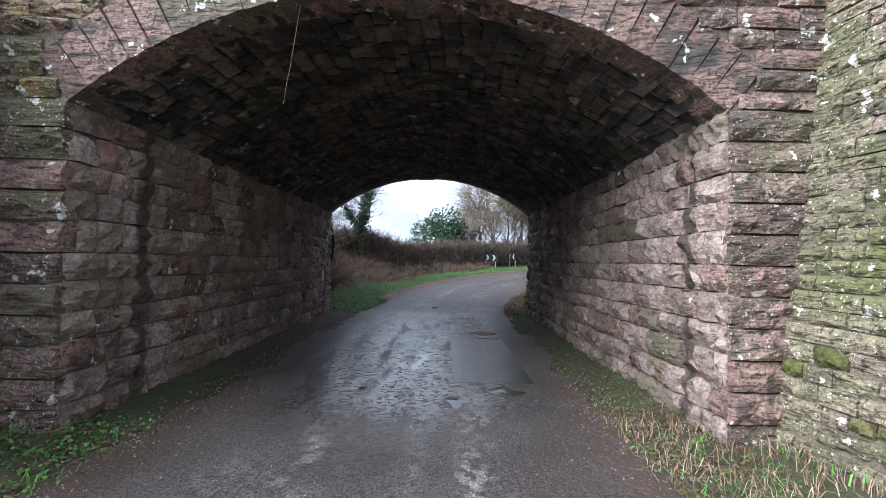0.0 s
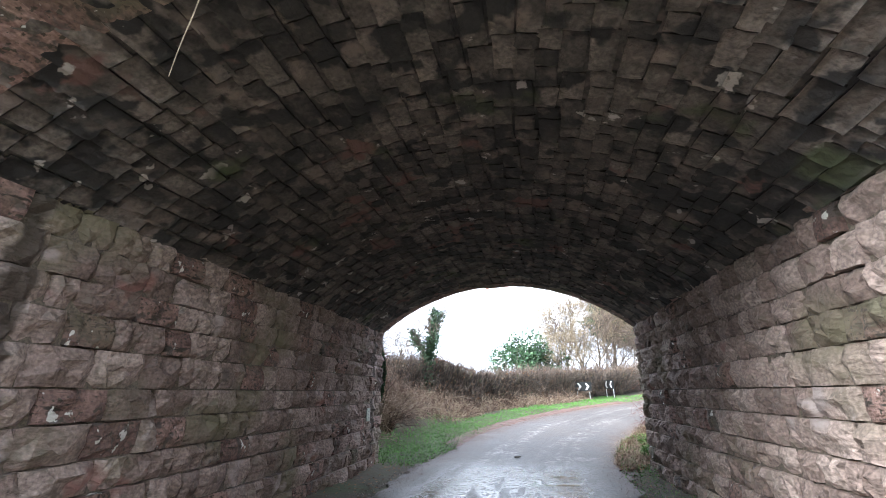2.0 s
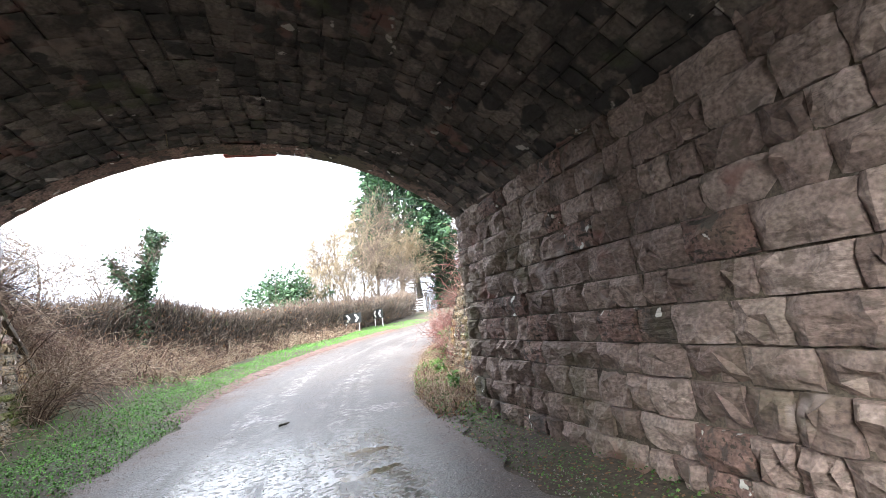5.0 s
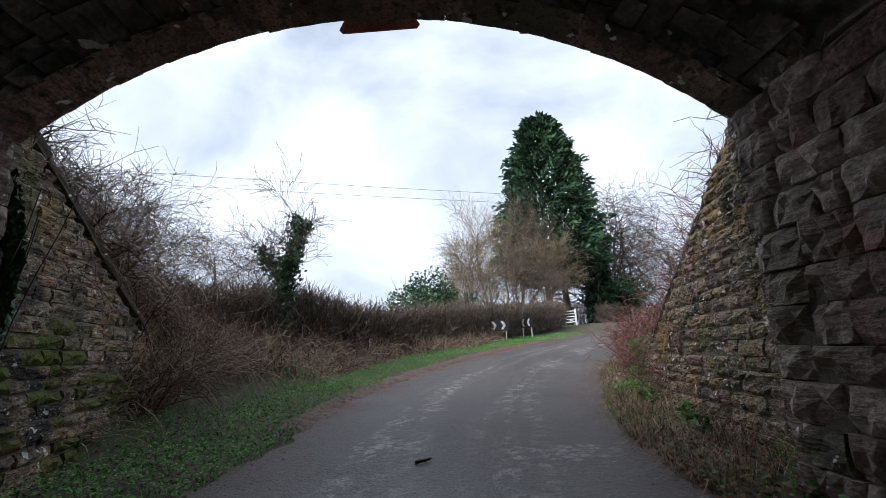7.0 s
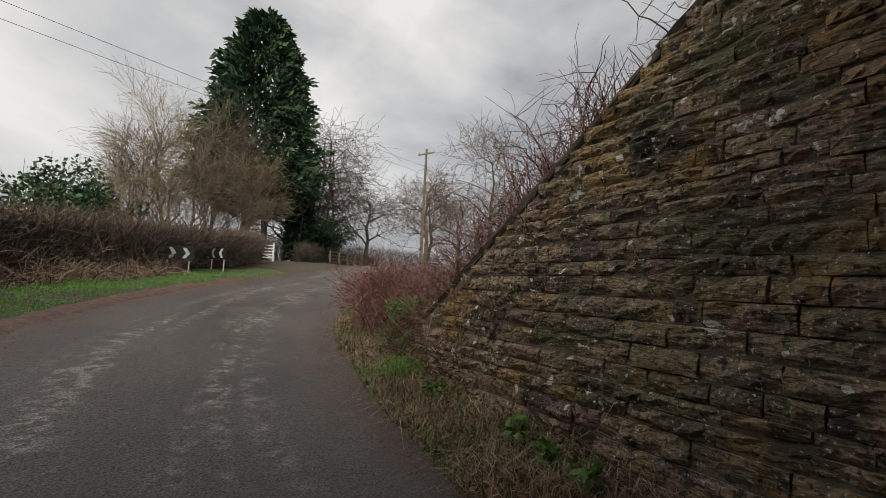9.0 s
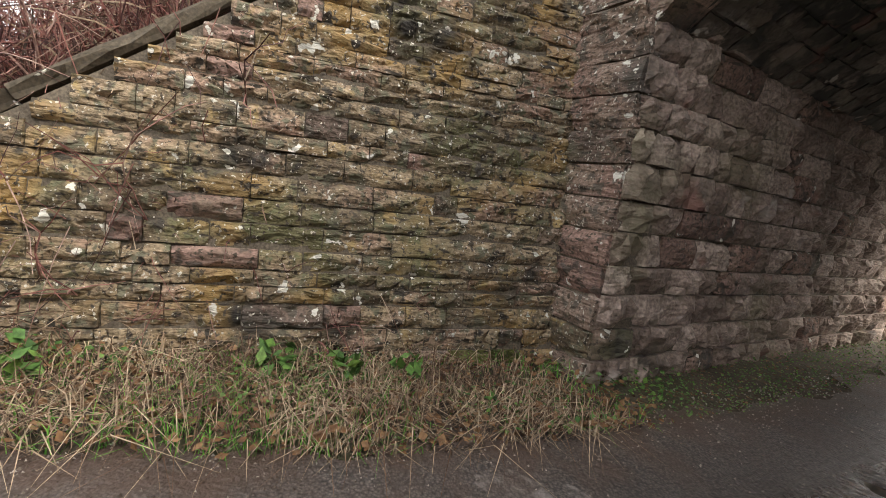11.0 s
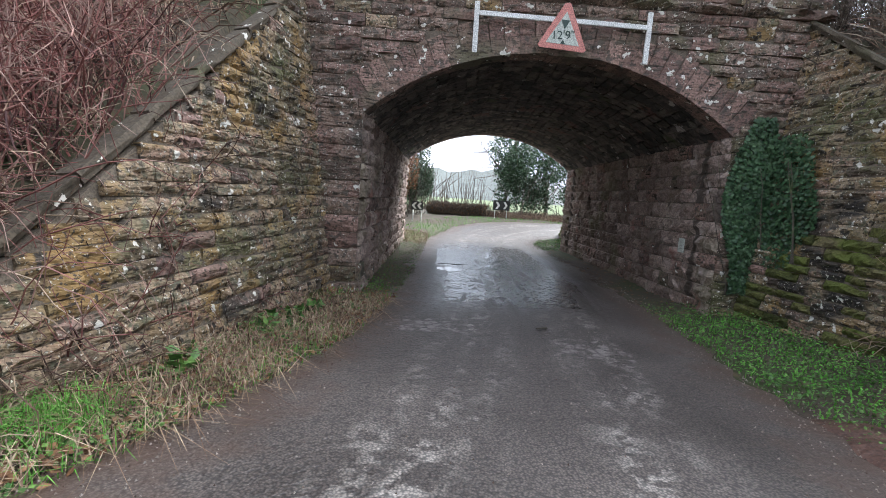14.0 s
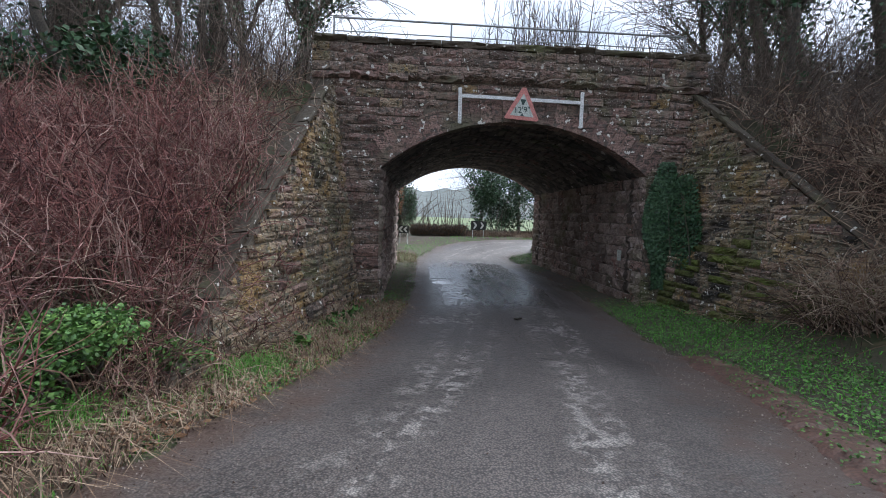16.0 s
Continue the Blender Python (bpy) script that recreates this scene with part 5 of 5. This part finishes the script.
def hedge(name, pts, wid, hgt, n, seed, label, mat=M_TWIG):
    rg = np.random.default_rng(seed)
    path = catmull(pts, 10)
    ob = thing(name, (*path[0], gz(*path[0])), label, "hedge")
    org = np.array([*path[0], gz(*path[0])])
    f = rg.uniform(0, len(path) - 1.01, n)
    i = f.astype(int)
    c = path[i] + (path[i + 1] - path[i]) * (f - i)[:, None]
    off = rg.normal(0, wid * 0.33, (n, 2))
    c = c + off
    lvl = rg.uniform(0, 0.75, n) ** 0.8
    base = np.stack([c[:, 0], c[:, 1], ground_z(c[:, 0], c[:, 1]) + lvl * hgt], 1)
    d = np.stack([rg.normal(0, 0.7, n), rg.normal(0, 0.7, n), rg.uniform(0.1, 1.4, n)], 1)
    p, r = strands(base, d, np.minimum(hgt * 0.45, (1.08 - lvl) * hgt) * rg.uniform(0.5, 1.2, n), 0.1, 0.2, 0.013, 0.005, 5, rg)
    local("twig_mass", mesh_np("twig_mass", *tubes(p - org, r), mat), ob)
    m = n // 7
    f = rg.uniform(0, len(path) - 1.01, m)
    i = f.astype(int)
    c = path[i] + (path[i + 1] - path[i]) * (f - i)[:, None] + rg.normal(0, wid * 0.15, (m, 2))
    base = np.stack([c[:, 0], c[:, 1], ground_z(c[:, 0], c[:, 1]) - 0.05], 1)
    p, r = strands(base, np.stack([rg.normal(0, 0.3, m), rg.normal(0, 0.3, m), np.ones(m)], 1), hgt * 0.8, 0, 0.12, 0.022, 0.01, 5, rg)
    local("stem_mass", mesh_np("stem_mass", *tubes(p - org, r, 4), M_BARK), ob)
    k = n * 2 // 3
    f = rg.uniform(0, len(path) - 1.01, k)
    i = f.astype(int)
    c = path[i] + (path[i + 1] - path[i]) * (f - i)[:, None] + rg.normal(0, wid * 0.3, (k, 2))
    pts3 = np.stack([c[:, 0], c[:, 1], ground_z(c[:, 0], c[:, 1]) + rg.uniform(0.1, 0.85, k) * hgt], 1)
    local("dead_foliage", mesh_np("dead_foliage", *leaves(pts3 - org, 0.06, rg), M_DRYLEAF), ob, "clinging brown leaves")
    return ob


hedge("field_hedge", [(-8.6, 15), (-7.3, 18), (-5.8, 21.5), (-3.4, 25.5), (-0.4, 29.3), (3.0, 33), (6.5, 37), (9.0, 42.0), (9.6, 44.4)], 0.9, 2.05, 18000, 131, "trimmed bare hawthorn hedge with brown leaves along the lane")
hedge("field_hedge", [(15.5, 50), (19, 54), (26, 60), (36, 70)], 1.0, 1.8, 2500, 132, "bare hedge beside the farm entrance")

# ---- trees beyond the bridge ----
ivy_tree = bare_tree("ivy_tree", (-4.95, 22.7, gz(-4.95, 22.7)), 4.7, 0.1, "small leaning tree smothered in ivy with bare twigs above the hedge", 141, ivy=0.55, ivy_to=0.85, kids=(7, 9, 7), spread=0.7, rise=0.4, start=0.3, leaf=0.08, rmin=0.006)
ivy_tree.rotation_euler = (0, radians(13), 0)
for i, (x, y, h, r) in enumerate(((-9.5, 22.5, 5.4, 0.1), (-12.5, 27, 6.5, 0.12), (-8.4, 19.5, 4.6, 0.08), (-15, 33, 7.0, 0.15), (-10.5, 31, 6, 0.12), (-7.2, 27.5, 4.4, 0.08), (-13, 22, 6.5, 0.12))):
    bare_tree("hawthorn_tree", (x, y, gz(x, y)), h, r, "bare grey hawthorn tree behind the hedge", 150 + i, kids=(12, 11, 8), spread=0.8, start=0.12, rmin=0.006)


def conifer(name, at, height, radius, label, seed, bottom=0.2, count=26000):
    rg = np.random.default_rng(seed)
    ob = thing(name, at, label, "conifer tree")
    for k in range(3):
        x, y = rg.normal(0, 0.9, 2)
        part("trunk", rod((x, y, -0.2), (x * 0.3, y * 0.3, height * 0.7), 0.32, 0.1), M_BARK, ob)
    f = bottom + (1 - bottom) * rg.uniform(0, 1, count) ** 1.25
    prof = radius * np.clip((1 - (f - bottom) / (1.02 - bottom)) ** 0.5, 0, 1) * np.clip(0.55 + (f - bottom) * 4.5, 0, 1)
    az = rg.uniform(0, 2 * np.pi, count)
    lump = 0.97 + 0.14 * np.sin(az * 5 + f * 23) + 0.14 * np.sin(az * 9 - f * 41) + 0.1 * np.sin(az * 4 + f * 90)
    rad = prof * lump * np.sqrt(rg.uniform(0.35, 1.0, count))
    base = np.stack([rad * np.cos(az), rad * np.sin(az), f * height], 1)
    out = np.stack([np.cos(az), np.sin(az), rg.normal(0.35, 0.45, count)], 1) + rg.normal(0, 0.4, (count, 3))
    out /= np.linalg.norm(out, axis=1, keepdims=True)
    side = np.cross(out, rg.normal(0, 1, (count, 3)))
    side /= np.linalg.norm(side, axis=1, keepdims=True)
    s = rg.uniform(0.35, 0.85, (count, 1))
    quad = np.stack([base, base + out * s * 0.55 + side * s * 0.22, base + out * s * 1.1 - np.array([0, 0, 0.12]), base + out * s * 0.5 - side * s * 0.22], 1)
    local("crown", mesh_np("crown", quad.reshape(-1, 3), np.arange(4 * count).reshape(-1, 4), M_CONIFER), ob, "dense dark evergreen sprays")
    n = 60
    az = rg.uniform(0, 2 * np.pi, n)
    b = np.stack([np.zeros(n), np.zeros(n), rg.uniform(0.12, 0.4, n) * height], 1)
    p, r = strands(b, np.stack([np.cos(az), np.sin(az), rg.normal(0.2, 0.2, n)], 1), radius * 0.8, 0.15, 0.05, 0.06, 0.02, 5, rg)
    local("branch_mass", mesh_np("branch_mass", *tubes(p, r, 4), M_BARK), ob)
    return ob


conifer("leyland_cypress", (13.2, 55.5, gz(13.2, 55.5)), 23.2, 6.1, "tall dense dark green cypress standing by the lane", 161)
conifer("young_cypress", (17.6, 54.5, gz(17.6, 54.5)), 7.6, 1.2, "narrow dark evergreen beside the tall cypress", 162, 0.02, 2500)
for i, (x, y, h) in enumerate(((19.5, 58, 17), (21, 59.5, 18), (22.6, 58.5, 16.5), (24.2, 61, 15), (18, 60, 13))):
    bare_tree("larch_tree", (x, y, gz(x, y)), h, 0.2, "tall slender bare larch with short twiggy branches", 170 + i, kids=(44, 9), levels=3, spread=1.0, rise=0.0, start=0.15, thin=0.5, rmin=0.016)
for i, (x, y, h, r) in enumerate(((4.0, 49, 8.5, 0.12), (6.0, 51.5, 11.0, 0.17), (8.2, 50, 10.0, 0.15), (10.4, 48.5, 7.0, 0.1), (2.0, 50, 6.5, 0.1), (11.8, 49.5, 7.5, 0.11), (7.2, 47.5, 6.4, 0.1), (5.0, 47.0, 5.2, 0.08), (9.4, 46.5, 5.0, 0.08), (3.0, 48.2, 7.2, 0.1), (9.0, 52.5, 11.0, 0.15), (6.8, 49.0, 8.6, 0.12))):
    bare_tree("willow_tree", (x, y, gz(x, y)), h, r, "bare straw-brown willow with a rounded crown of fine twigs", 180 + i, mat=M_PALE if i % 2 else M_TWIG, kids=(13, 10, 7), spread=0.5, rise=0.15, start=0.08, rmin=0.009)
for i, (x, y, h) in enumerate(((31, 52, 11), (36, 58, 12), (28, 60, 10), (44, 60, 12), (34, 45.5, 15))):
    bare_tree("oak_tree", (x, y, gz(x, y)), h, 0.3, "spreading bare oak beyond the bend", 195 + i, kids=(12, 10, 7), spread=0.85, rmin=0.014)
hedge("far_thicket", [(14, 62), (22, 64), (32, 66), (44, 64)], 1.6, 3.2, 4500, 199, "dark thicket under the distant trees")

# ---- trees on the embankment ----
for i, (x, y, h, r, iv) in enumerate(((6.6, 10.5, 9, 0.24, 0.8), (9.3, 11.5, 10, 0.3, 1.0), (12.5, 11, 9.5, 0.22, 0.5), (5.2, 7.0, 8, 0.16, 0.6), (16, 13, 9, 0.25, 1.0), (11, 8, 11, 0.2, 0.2), (7.8, 13.4, 7, 0.1, 0.1), (4.6, 10.8, 5.5, 0.08, 0.2), (14, 9, 11, 0.28, 1.0), (7.6, 6.5, 10, 0.14, 0.3), (10, 5.6, 11, 0.16, 0.3), (6.0, 12.0, 8, 0.1, 0.2), (8.6, 8.8, 10, 0.15, 0.4), (13, 6, 12, 0.2, 0.5))):
    bare_tree("embankment_tree", (x, y, gz(x, y) - 0.1), h, r, "leafless tree with an ivy-clad trunk on the embankment", 210 + i, ivy=iv, ivy_to=0.85, kids=(12, 10, 8), spread=0.6, rmin=0.009)
for i, (x, y, h, r, iv) in enumerate(((-6.8, 11.0, 9, 0.2, 0.9), (-8.2, 10.5, 10, 0.26, 1.2), (-9.6, 12, 10, 0.24, 1.2), (-11.4, 11.5, 11, 0.3, 1.2), (-13.5, 13, 10, 0.26, 1.0), (-7.6, 8.5, 9, 0.16, 0.4), (-16, 14, 10, 0.3, 1.0), (-6.2, 13.2, 6, 0.08, 0.1), (-10.4, 9, 11, 0.24, 1.0), (-12.6, 14.5, 8, 0.14, 0.6), (-8.8, 6.5, 10, 0.15, 0.3), (-11, 6.2, 11, 0.16, 0.4), (-14, 8, 12, 0.2, 0.6), (-7.4, 12.4, 8, 0.1, 0.3))):
    bare_tree("embankment_tree", (x, y, gz(x, y) - 0.1), h, r, "leafless tree with an ivy-clad trunk on the embankment", 220 + i, ivy=iv, ivy_to=0.9, kids=(12, 10, 8), spread=0.55, rmin=0.009)


def leafy_bush(name, at, rx, ry, h, count, mat, label, seed, size=0.07, category="bush"):
    rg = np.random.default_rng(seed)
    ob = thing(name, at, label, category)
    n = 26
    b = rg.normal(0, 0.25, (n, 3)) * np.array([rx, ry, 0])
    p, r = strands(b, np.stack([rg.normal(0, 0.5, n), rg.normal(0, 0.5, n), np.ones(n)], 1), h * rg.uniform(0.6, 0.95, n), 0.05, 0.1, 0.02, 0.008, 6, rg)
    local("stem_mass", mesh_np("stem_mass", *tubes(p, r, 4), M_BARK), ob)
    lobes = 14
    c = np.stack([rg.normal(0, 0.5, lobes) * rx, rg.normal(0, 0.5, lobes) * ry, rg.uniform(0.25, 0.8, lobes) * h], 1)
    i = rg.integers(0, lobes, count)
    d = rg.normal(0, 1, (count, 3))
    d /= np.linalg.norm(d, axis=1, keepdims=True)
    pts = c[i] + d * np.array([rx, ry, h * 0.5]) * 0.42 * rg.uniform(0.5, 1.05, (count, 1))
    pts = pts[pts[:, 2] > 0.02]
    local("foliage", mesh_np("foliage", *leaves(pts, size, rg, 0.3, np.array([0, 0, 1.0])), mat), ob)
    return ob


leafy_bush("ivy_tree", (-1.0, 46, gz(-1, 46)), 2.4, 1.8, 6.4, 3600, M_IVY, "rounded tree thick with ivy behind the hedge", 236, 0.17, "tree")
leafy_bush("ivy_tree", (1.4, 47.5, gz(1.4, 47.5)), 1.8, 1.6, 4.4, 2000, M_IVY, "rounded tree thick with ivy behind the hedge", 237, 0.17, "tree")
leafy_bush("yew_bush", (20.5, 55.5, gz(20.5, 55.5)), 3.2, 2.0, 5.0, 7000, M_CONIFER, "dark evergreen thicket at the foot of the tall trees", 238, 0.14)
leafy_bush("privet_bush", (4.4, 18.35, gz(4.4, 18.35)), 0.95, 0.85, 0.85, 12000, M_HERB, "bright green leafy bush at the edge of the lane", 231, 0.03)
leafy_bush("holly_bush", (9.6, 14.8, gz(9.6, 14.8)), 2.4, 1.6, 2.6, 6000, M_IVY, "dark evergreen bush on the embankment slope", 232, 0.08)
leafy_bush("holly_bush", (13.0, 15.5, gz(13, 15.5)), 2.6, 1.8, 3.0, 6000, M_IVY, "dark evergreen bush on the embankment slope", 233, 0.08)
rg = np.random.default_rng(234)
for i, (x, y) in enumerate(((3.2, 17.2), (3.5, 17.45), (4.3, 19.0), (4.1, 18.7))):
    ob = thing("grass_tussock", (x, y, gz(x, y) - 0.02), "dense bright green tussock of fine grass on the verge", "grass tussock", "tussocks on the verge")
    b = np.stack([rg.normal(0, 0.13, 500), rg.normal(0, 0.13, 500), np.zeros(500)], 1)
    local("blade_tuft", mesh_np("blade_tuft", *blades(b, 0.26, 0.003, 1.0, rg), M_GRASS), ob)
    local("dead_tuft", mesh_np("dead_tuft", *blades(b[:120] * 1.3, 0.2, 0.003, 1.4, rg), M_STRAW), ob, "dry straw-coloured blades")
for i, (x, y) in enumerate(((2.62, 14.6), (2.78, 15.0), (2.5, 14.2), (2.95, 16.3))):
    ob = thing("dock_plant", (x, y, gz(x, y)), "rosette of broad green dock leaves on the verge", "plant", "docks on the verge")
    n = 26
    az = rg.uniform(0, 6.28, n)
    pts = np.stack([0.09 * np.cos(az), 0.09 * np.sin(az), rg.uniform(0.06, 0.24, n)], 1)
    local("foliage", mesh_np("foliage", *leaves(pts, 0.06, rg, 0.4, np.array([0, 0, 1.0]), 1.9), M_HERB), ob)

fallen = thing("fallen_branch", (-3.3, 21.5, gz(-3.3, 21.5)), "pale forked dead branch stuck in the grass bank", "branch")
p, r = strands(np.array([[0, 0, 0], [0, 0, 0], [0.1, 0, 0.1]]), np.array([[-0.35, 0, 1], [0.7, 0.1, 0.8], [0.6, 0.2, 0.1]]), np.array([0.5, 0.6, 0.5]), 0, 0.08, 0.022, 0.01, 6)
local("wood", mesh_np("wood", *tubes(p, r, 5), M_PALE, True), fallen)

# ---- signs, gate, pole ----
def chevron_sign(at, turn, label, count=2, right=True, wid=1.0, hgt=0.56):
    ob = thing("chevron_sign", at, label, "road sign", "chevron signs at the bends", turn=turn)
    for x in (-wid * 0.36, wid * 0.36):
        part("post", box(0.045, 0.045, 1.0, (x, 0.05, 0.46), 0.006), M_WHITE, ob)
    bd = part("board", box(wid, 0.02, hgt, (0, 0, 0.76), 0.004), M_BLACK, ob)
    s = 1 if right else -1
    for i in range(count):
        c = (i - (count - 1) / 2) * wid * 0.46
        a, t = hgt * 0.36, 0.12
        pts = [(c - s * 0.12, a), (c - s * 0.12 + s * t, a), (c + s * 0.12 + s * 0.02, 0), (c - s * 0.12 + s * t, -a), (c - s * 0.12, -a), (c + s * 0.02 - s * 0.02, 0)]
        if s < 0:
            pts = pts[::-1]
        part("chevron", plate(pts, 0.004, pose(0, -0.016, 0.76)), M_WHITE, bd, "white painted chevron")
    return ob


chevron_sign((3.25, 32.0, gz(3.25, 32.0)), -8, "black board with two white chevrons pointing along the bend", 2, True)
chevron_sign((5.1, 34.0, gz(5.1, 34.0)), -62, "black chevron board turned towards the farm, seen aslant", 2, False)
chevron_sign((-2.55, -6.3, gz(-2.55, -6.3)), 188, "black board with two white chevrons at the road bend", 2, True)
chevron_sign((2.15, -2.3, gz(2.15, -2.3)), 165, "black board with two white chevrons beside the hedge", 2, False, 0.6, 0.42)

gate = thing("field_gate", (10.9, 46.6, gz(10.9, 46.6)), "white painted five-bar wooden gate across a field entrance", "gate", turn=-35)
for z in (0.25, 0.48, 0.7, 0.92, 1.15):
    part("bar", box(2.4, 0.03, 0.08, (0, 0, z), 0.005), M_WHITE, gate)
for x in (-1.2, 1.2):
    part("gate_post", box(0.12, 0.12, 1.35, (x, 0, 0.62), 0.01), M_WHITE, gate)
part("brace", box(2.5, 0.025, 0.07, (0, 0.03, 0.7), 0.004, (0, 22, 0)), M_WHITE, gate)
fence = thing("rail_fence", (22, 53, gz(22, 53)), "weathered timber post and rail fence by the farm entrance", "fence", turn=38)
for x in (-4, -2, 0, 2, 4):
    part("fence_post", box(0.12, 0.12, 1.2, (x, 0, 0.55), 0.01), M_WOOD, fence)
for z in (0.4, 0.75, 1.05):
    part("fence_rail", box(8.2, 0.04, 0.1, (0, 0.08, z), 0.006), M_WOOD, fence)

pole = thing("telegraph_pole", (24, 43.5, gz(24, 43.5)), "tall wooden power pole with a crossarm and insulators", "pole")
part("mast", rod((0, 0, -0.3), (0, 0, 11.0), 0.15, 0.1), M_WOOD, pole)
part("crossarm", box(1.9, 0.1, 0.12, (0, 0, 10.6), 0.01, (0, 0, 100)), M_WOOD, pole)
for k in (-0.85, 0.0, 0.85):
    part("insulator", rod((0.15 * k, -k, 10.66), (0.15 * k, -k, 10.9), 0.05, 0.03), M_STEEL, pole)
for k, name_z in ((-0.85, 10.9), (0.85, 10.9)):
    a, b = np.array([24 + 0.15 * k, 43.5 - k, name_z]), np.array([-70.0, 14.0 - k, 12.0])
    t = np.linspace(0, 1, 25)[:, None]
    path = a + (b - a) * t - np.array([0, 0, 1.0]) * 4 * t * (1 - t) * 1.1
    tagged(new("power_line", mesh_np("power_line", *tubes(path[None], np.full((1, 25), 0.012)), M_BLACK)), "thin dark overhead power line sagging between poles", "cable", "power lines")

# ---- the far side, behind the starting point ----
leafy_bush("ivy_thicket", (-4.6, -9.5, gz(-4.6, -9.5)), 2.3, 1.8, 5.4, 11000, M_IVY, "tall ivy-covered tree and thicket at the bend", 241, 0.1, "thicket")
leafy_bush("ivy_thicket", (-8.2, -10.5, gz(-8.2, -10.5)), 2.6, 1.8, 4.2, 8000, M_IVY, "ivy-covered thicket at the bend", 242, 0.1, "thicket")
leafy_bush("ivy_thicket", (2.5, -4.6, gz(2.5, -4.6)), 0.8, 1.2, 4.3, 10000, M_IVY, "tall dark ivy-clad hedge beside the lane", 243, 0.06, "hedge")
leafy_bush("beech_hedge", (2.9, -3.2, gz(2.9, -3.2)), 0.75, 1.1, 4.6, 10000, M_DRYLEAF, "tall hedge with dead brown winter leaves beside the lane", 244, 0.05, "hedge")
for i, (x, y, h) in enumerate(((-3.2, -11, 8), (-6.5, -12, 9), (-10, -13, 8))):
    bare_tree("alder_tree", (x, y, gz(x, y)), h, 0.16, "bare tree behind the ivy thicket", 250 + i, kids=(10, 8, 5), spread=0.8, rise=0.1)
for i, (x, y, n, h) in enumerate(((-0.6, -8.5, 26, 2.8), (0.8, -8.8, 20, 2.6), (1.6, -9.5, 14, 3.0), (-1.6, -8.8, 18, 2.2))):
    rg = np.random.default_rng(260 + i)
    ob = thing("coppiced_shrub", (x, y, gz(x, y)), "cut hedge shrub with thin upright bare shoots", "shrub", "coppiced shrubs at the bend")
    b = np.stack([rg.normal(0, 0.25, n), rg.normal(0, 0.25, n), np.zeros(n)], 1)
    p, r = strands(b, np.stack([rg.normal(0, 0.25, n), rg.normal(0, 0.25, n), np.ones(n)], 1), h * rg.uniform(0.5, 1.2, n), 0, 0.06, 0.022, 0.008, 6, rg)
    local("shoot_mass", mesh_np("shoot_mass", *tubes(p, r), M_TWIG), ob)
hedge("low_hedge", [(1.6, -6.8), (0.8, -7.0), (-0.4, -7.2), (-1.7, -7.3)], 0.7, 0.8, 2600, 270, "low dark cut hedge round the outside of the bend", M_TWIG)
thicket("dead_bracken", 2600, -14, -1.5, -9.5, -7.0, 0.8, M_BRAMBLE, "brown dead stalks and brambles on the bank behind the bend", 272, None, 0.7, 0.006, 0.6, 2, "bracken")
rg = np.random.default_rng(271)
b = on_ground(16000, -12, 5.5, -8.5, 3.7, rg, lambda x, y: (from_road(x, y) > HALF_ROAD - 0.05) & (from_road(x, y) < HALF_ROAD + 1.8))
v, q = blades(b, 0.12, 0.006, 0.9, rg)
stuff("green_grass_verge", v, q, M_GRASS, "green grass bank round the bend", "grass")
field = new("distant_field", mesh_np("distant_field", [(-400, -420, 1.0), (400, -420, 1.0), (400, -14, 0.9), (-400, -14, 0.9)], [(0, 1, 2, 3)], M_FIELD))
tagged(field, "pale green pasture beyond the bend", "field", kind="structure")
hx = np.linspace(-700, 700, 90)
hz = 14 + 30 * np.exp(-((hx + 60) / 130) ** 2) + 18 * np.exp(-((hx - 250) / 160) ** 2) + 4 * np.sin(hx * 0.05) + 3 * np.sin(hx * 0.13)
hv = np.concatenate([np.stack([hx, np.full(90, -420.0), np.zeros(90)], 1), np.stack([hx, np.full(90, -620.0), hz], 1), np.stack([hx, np.full(90, -900.0), hz * 0.7], 1)])
hq = np.concatenate([np.stack([np.arange(89) + o, np.arange(89) + 1 + o, np.arange(89) + 91 + o, np.arange(89) + 90 + o], 1) for o in (0, 90)])
tagged(new("distant_hill", mesh_np("distant_hill", hv, hq, M_HILL, True)), "hazy wooded hill on the horizon", "hill", kind="structure")
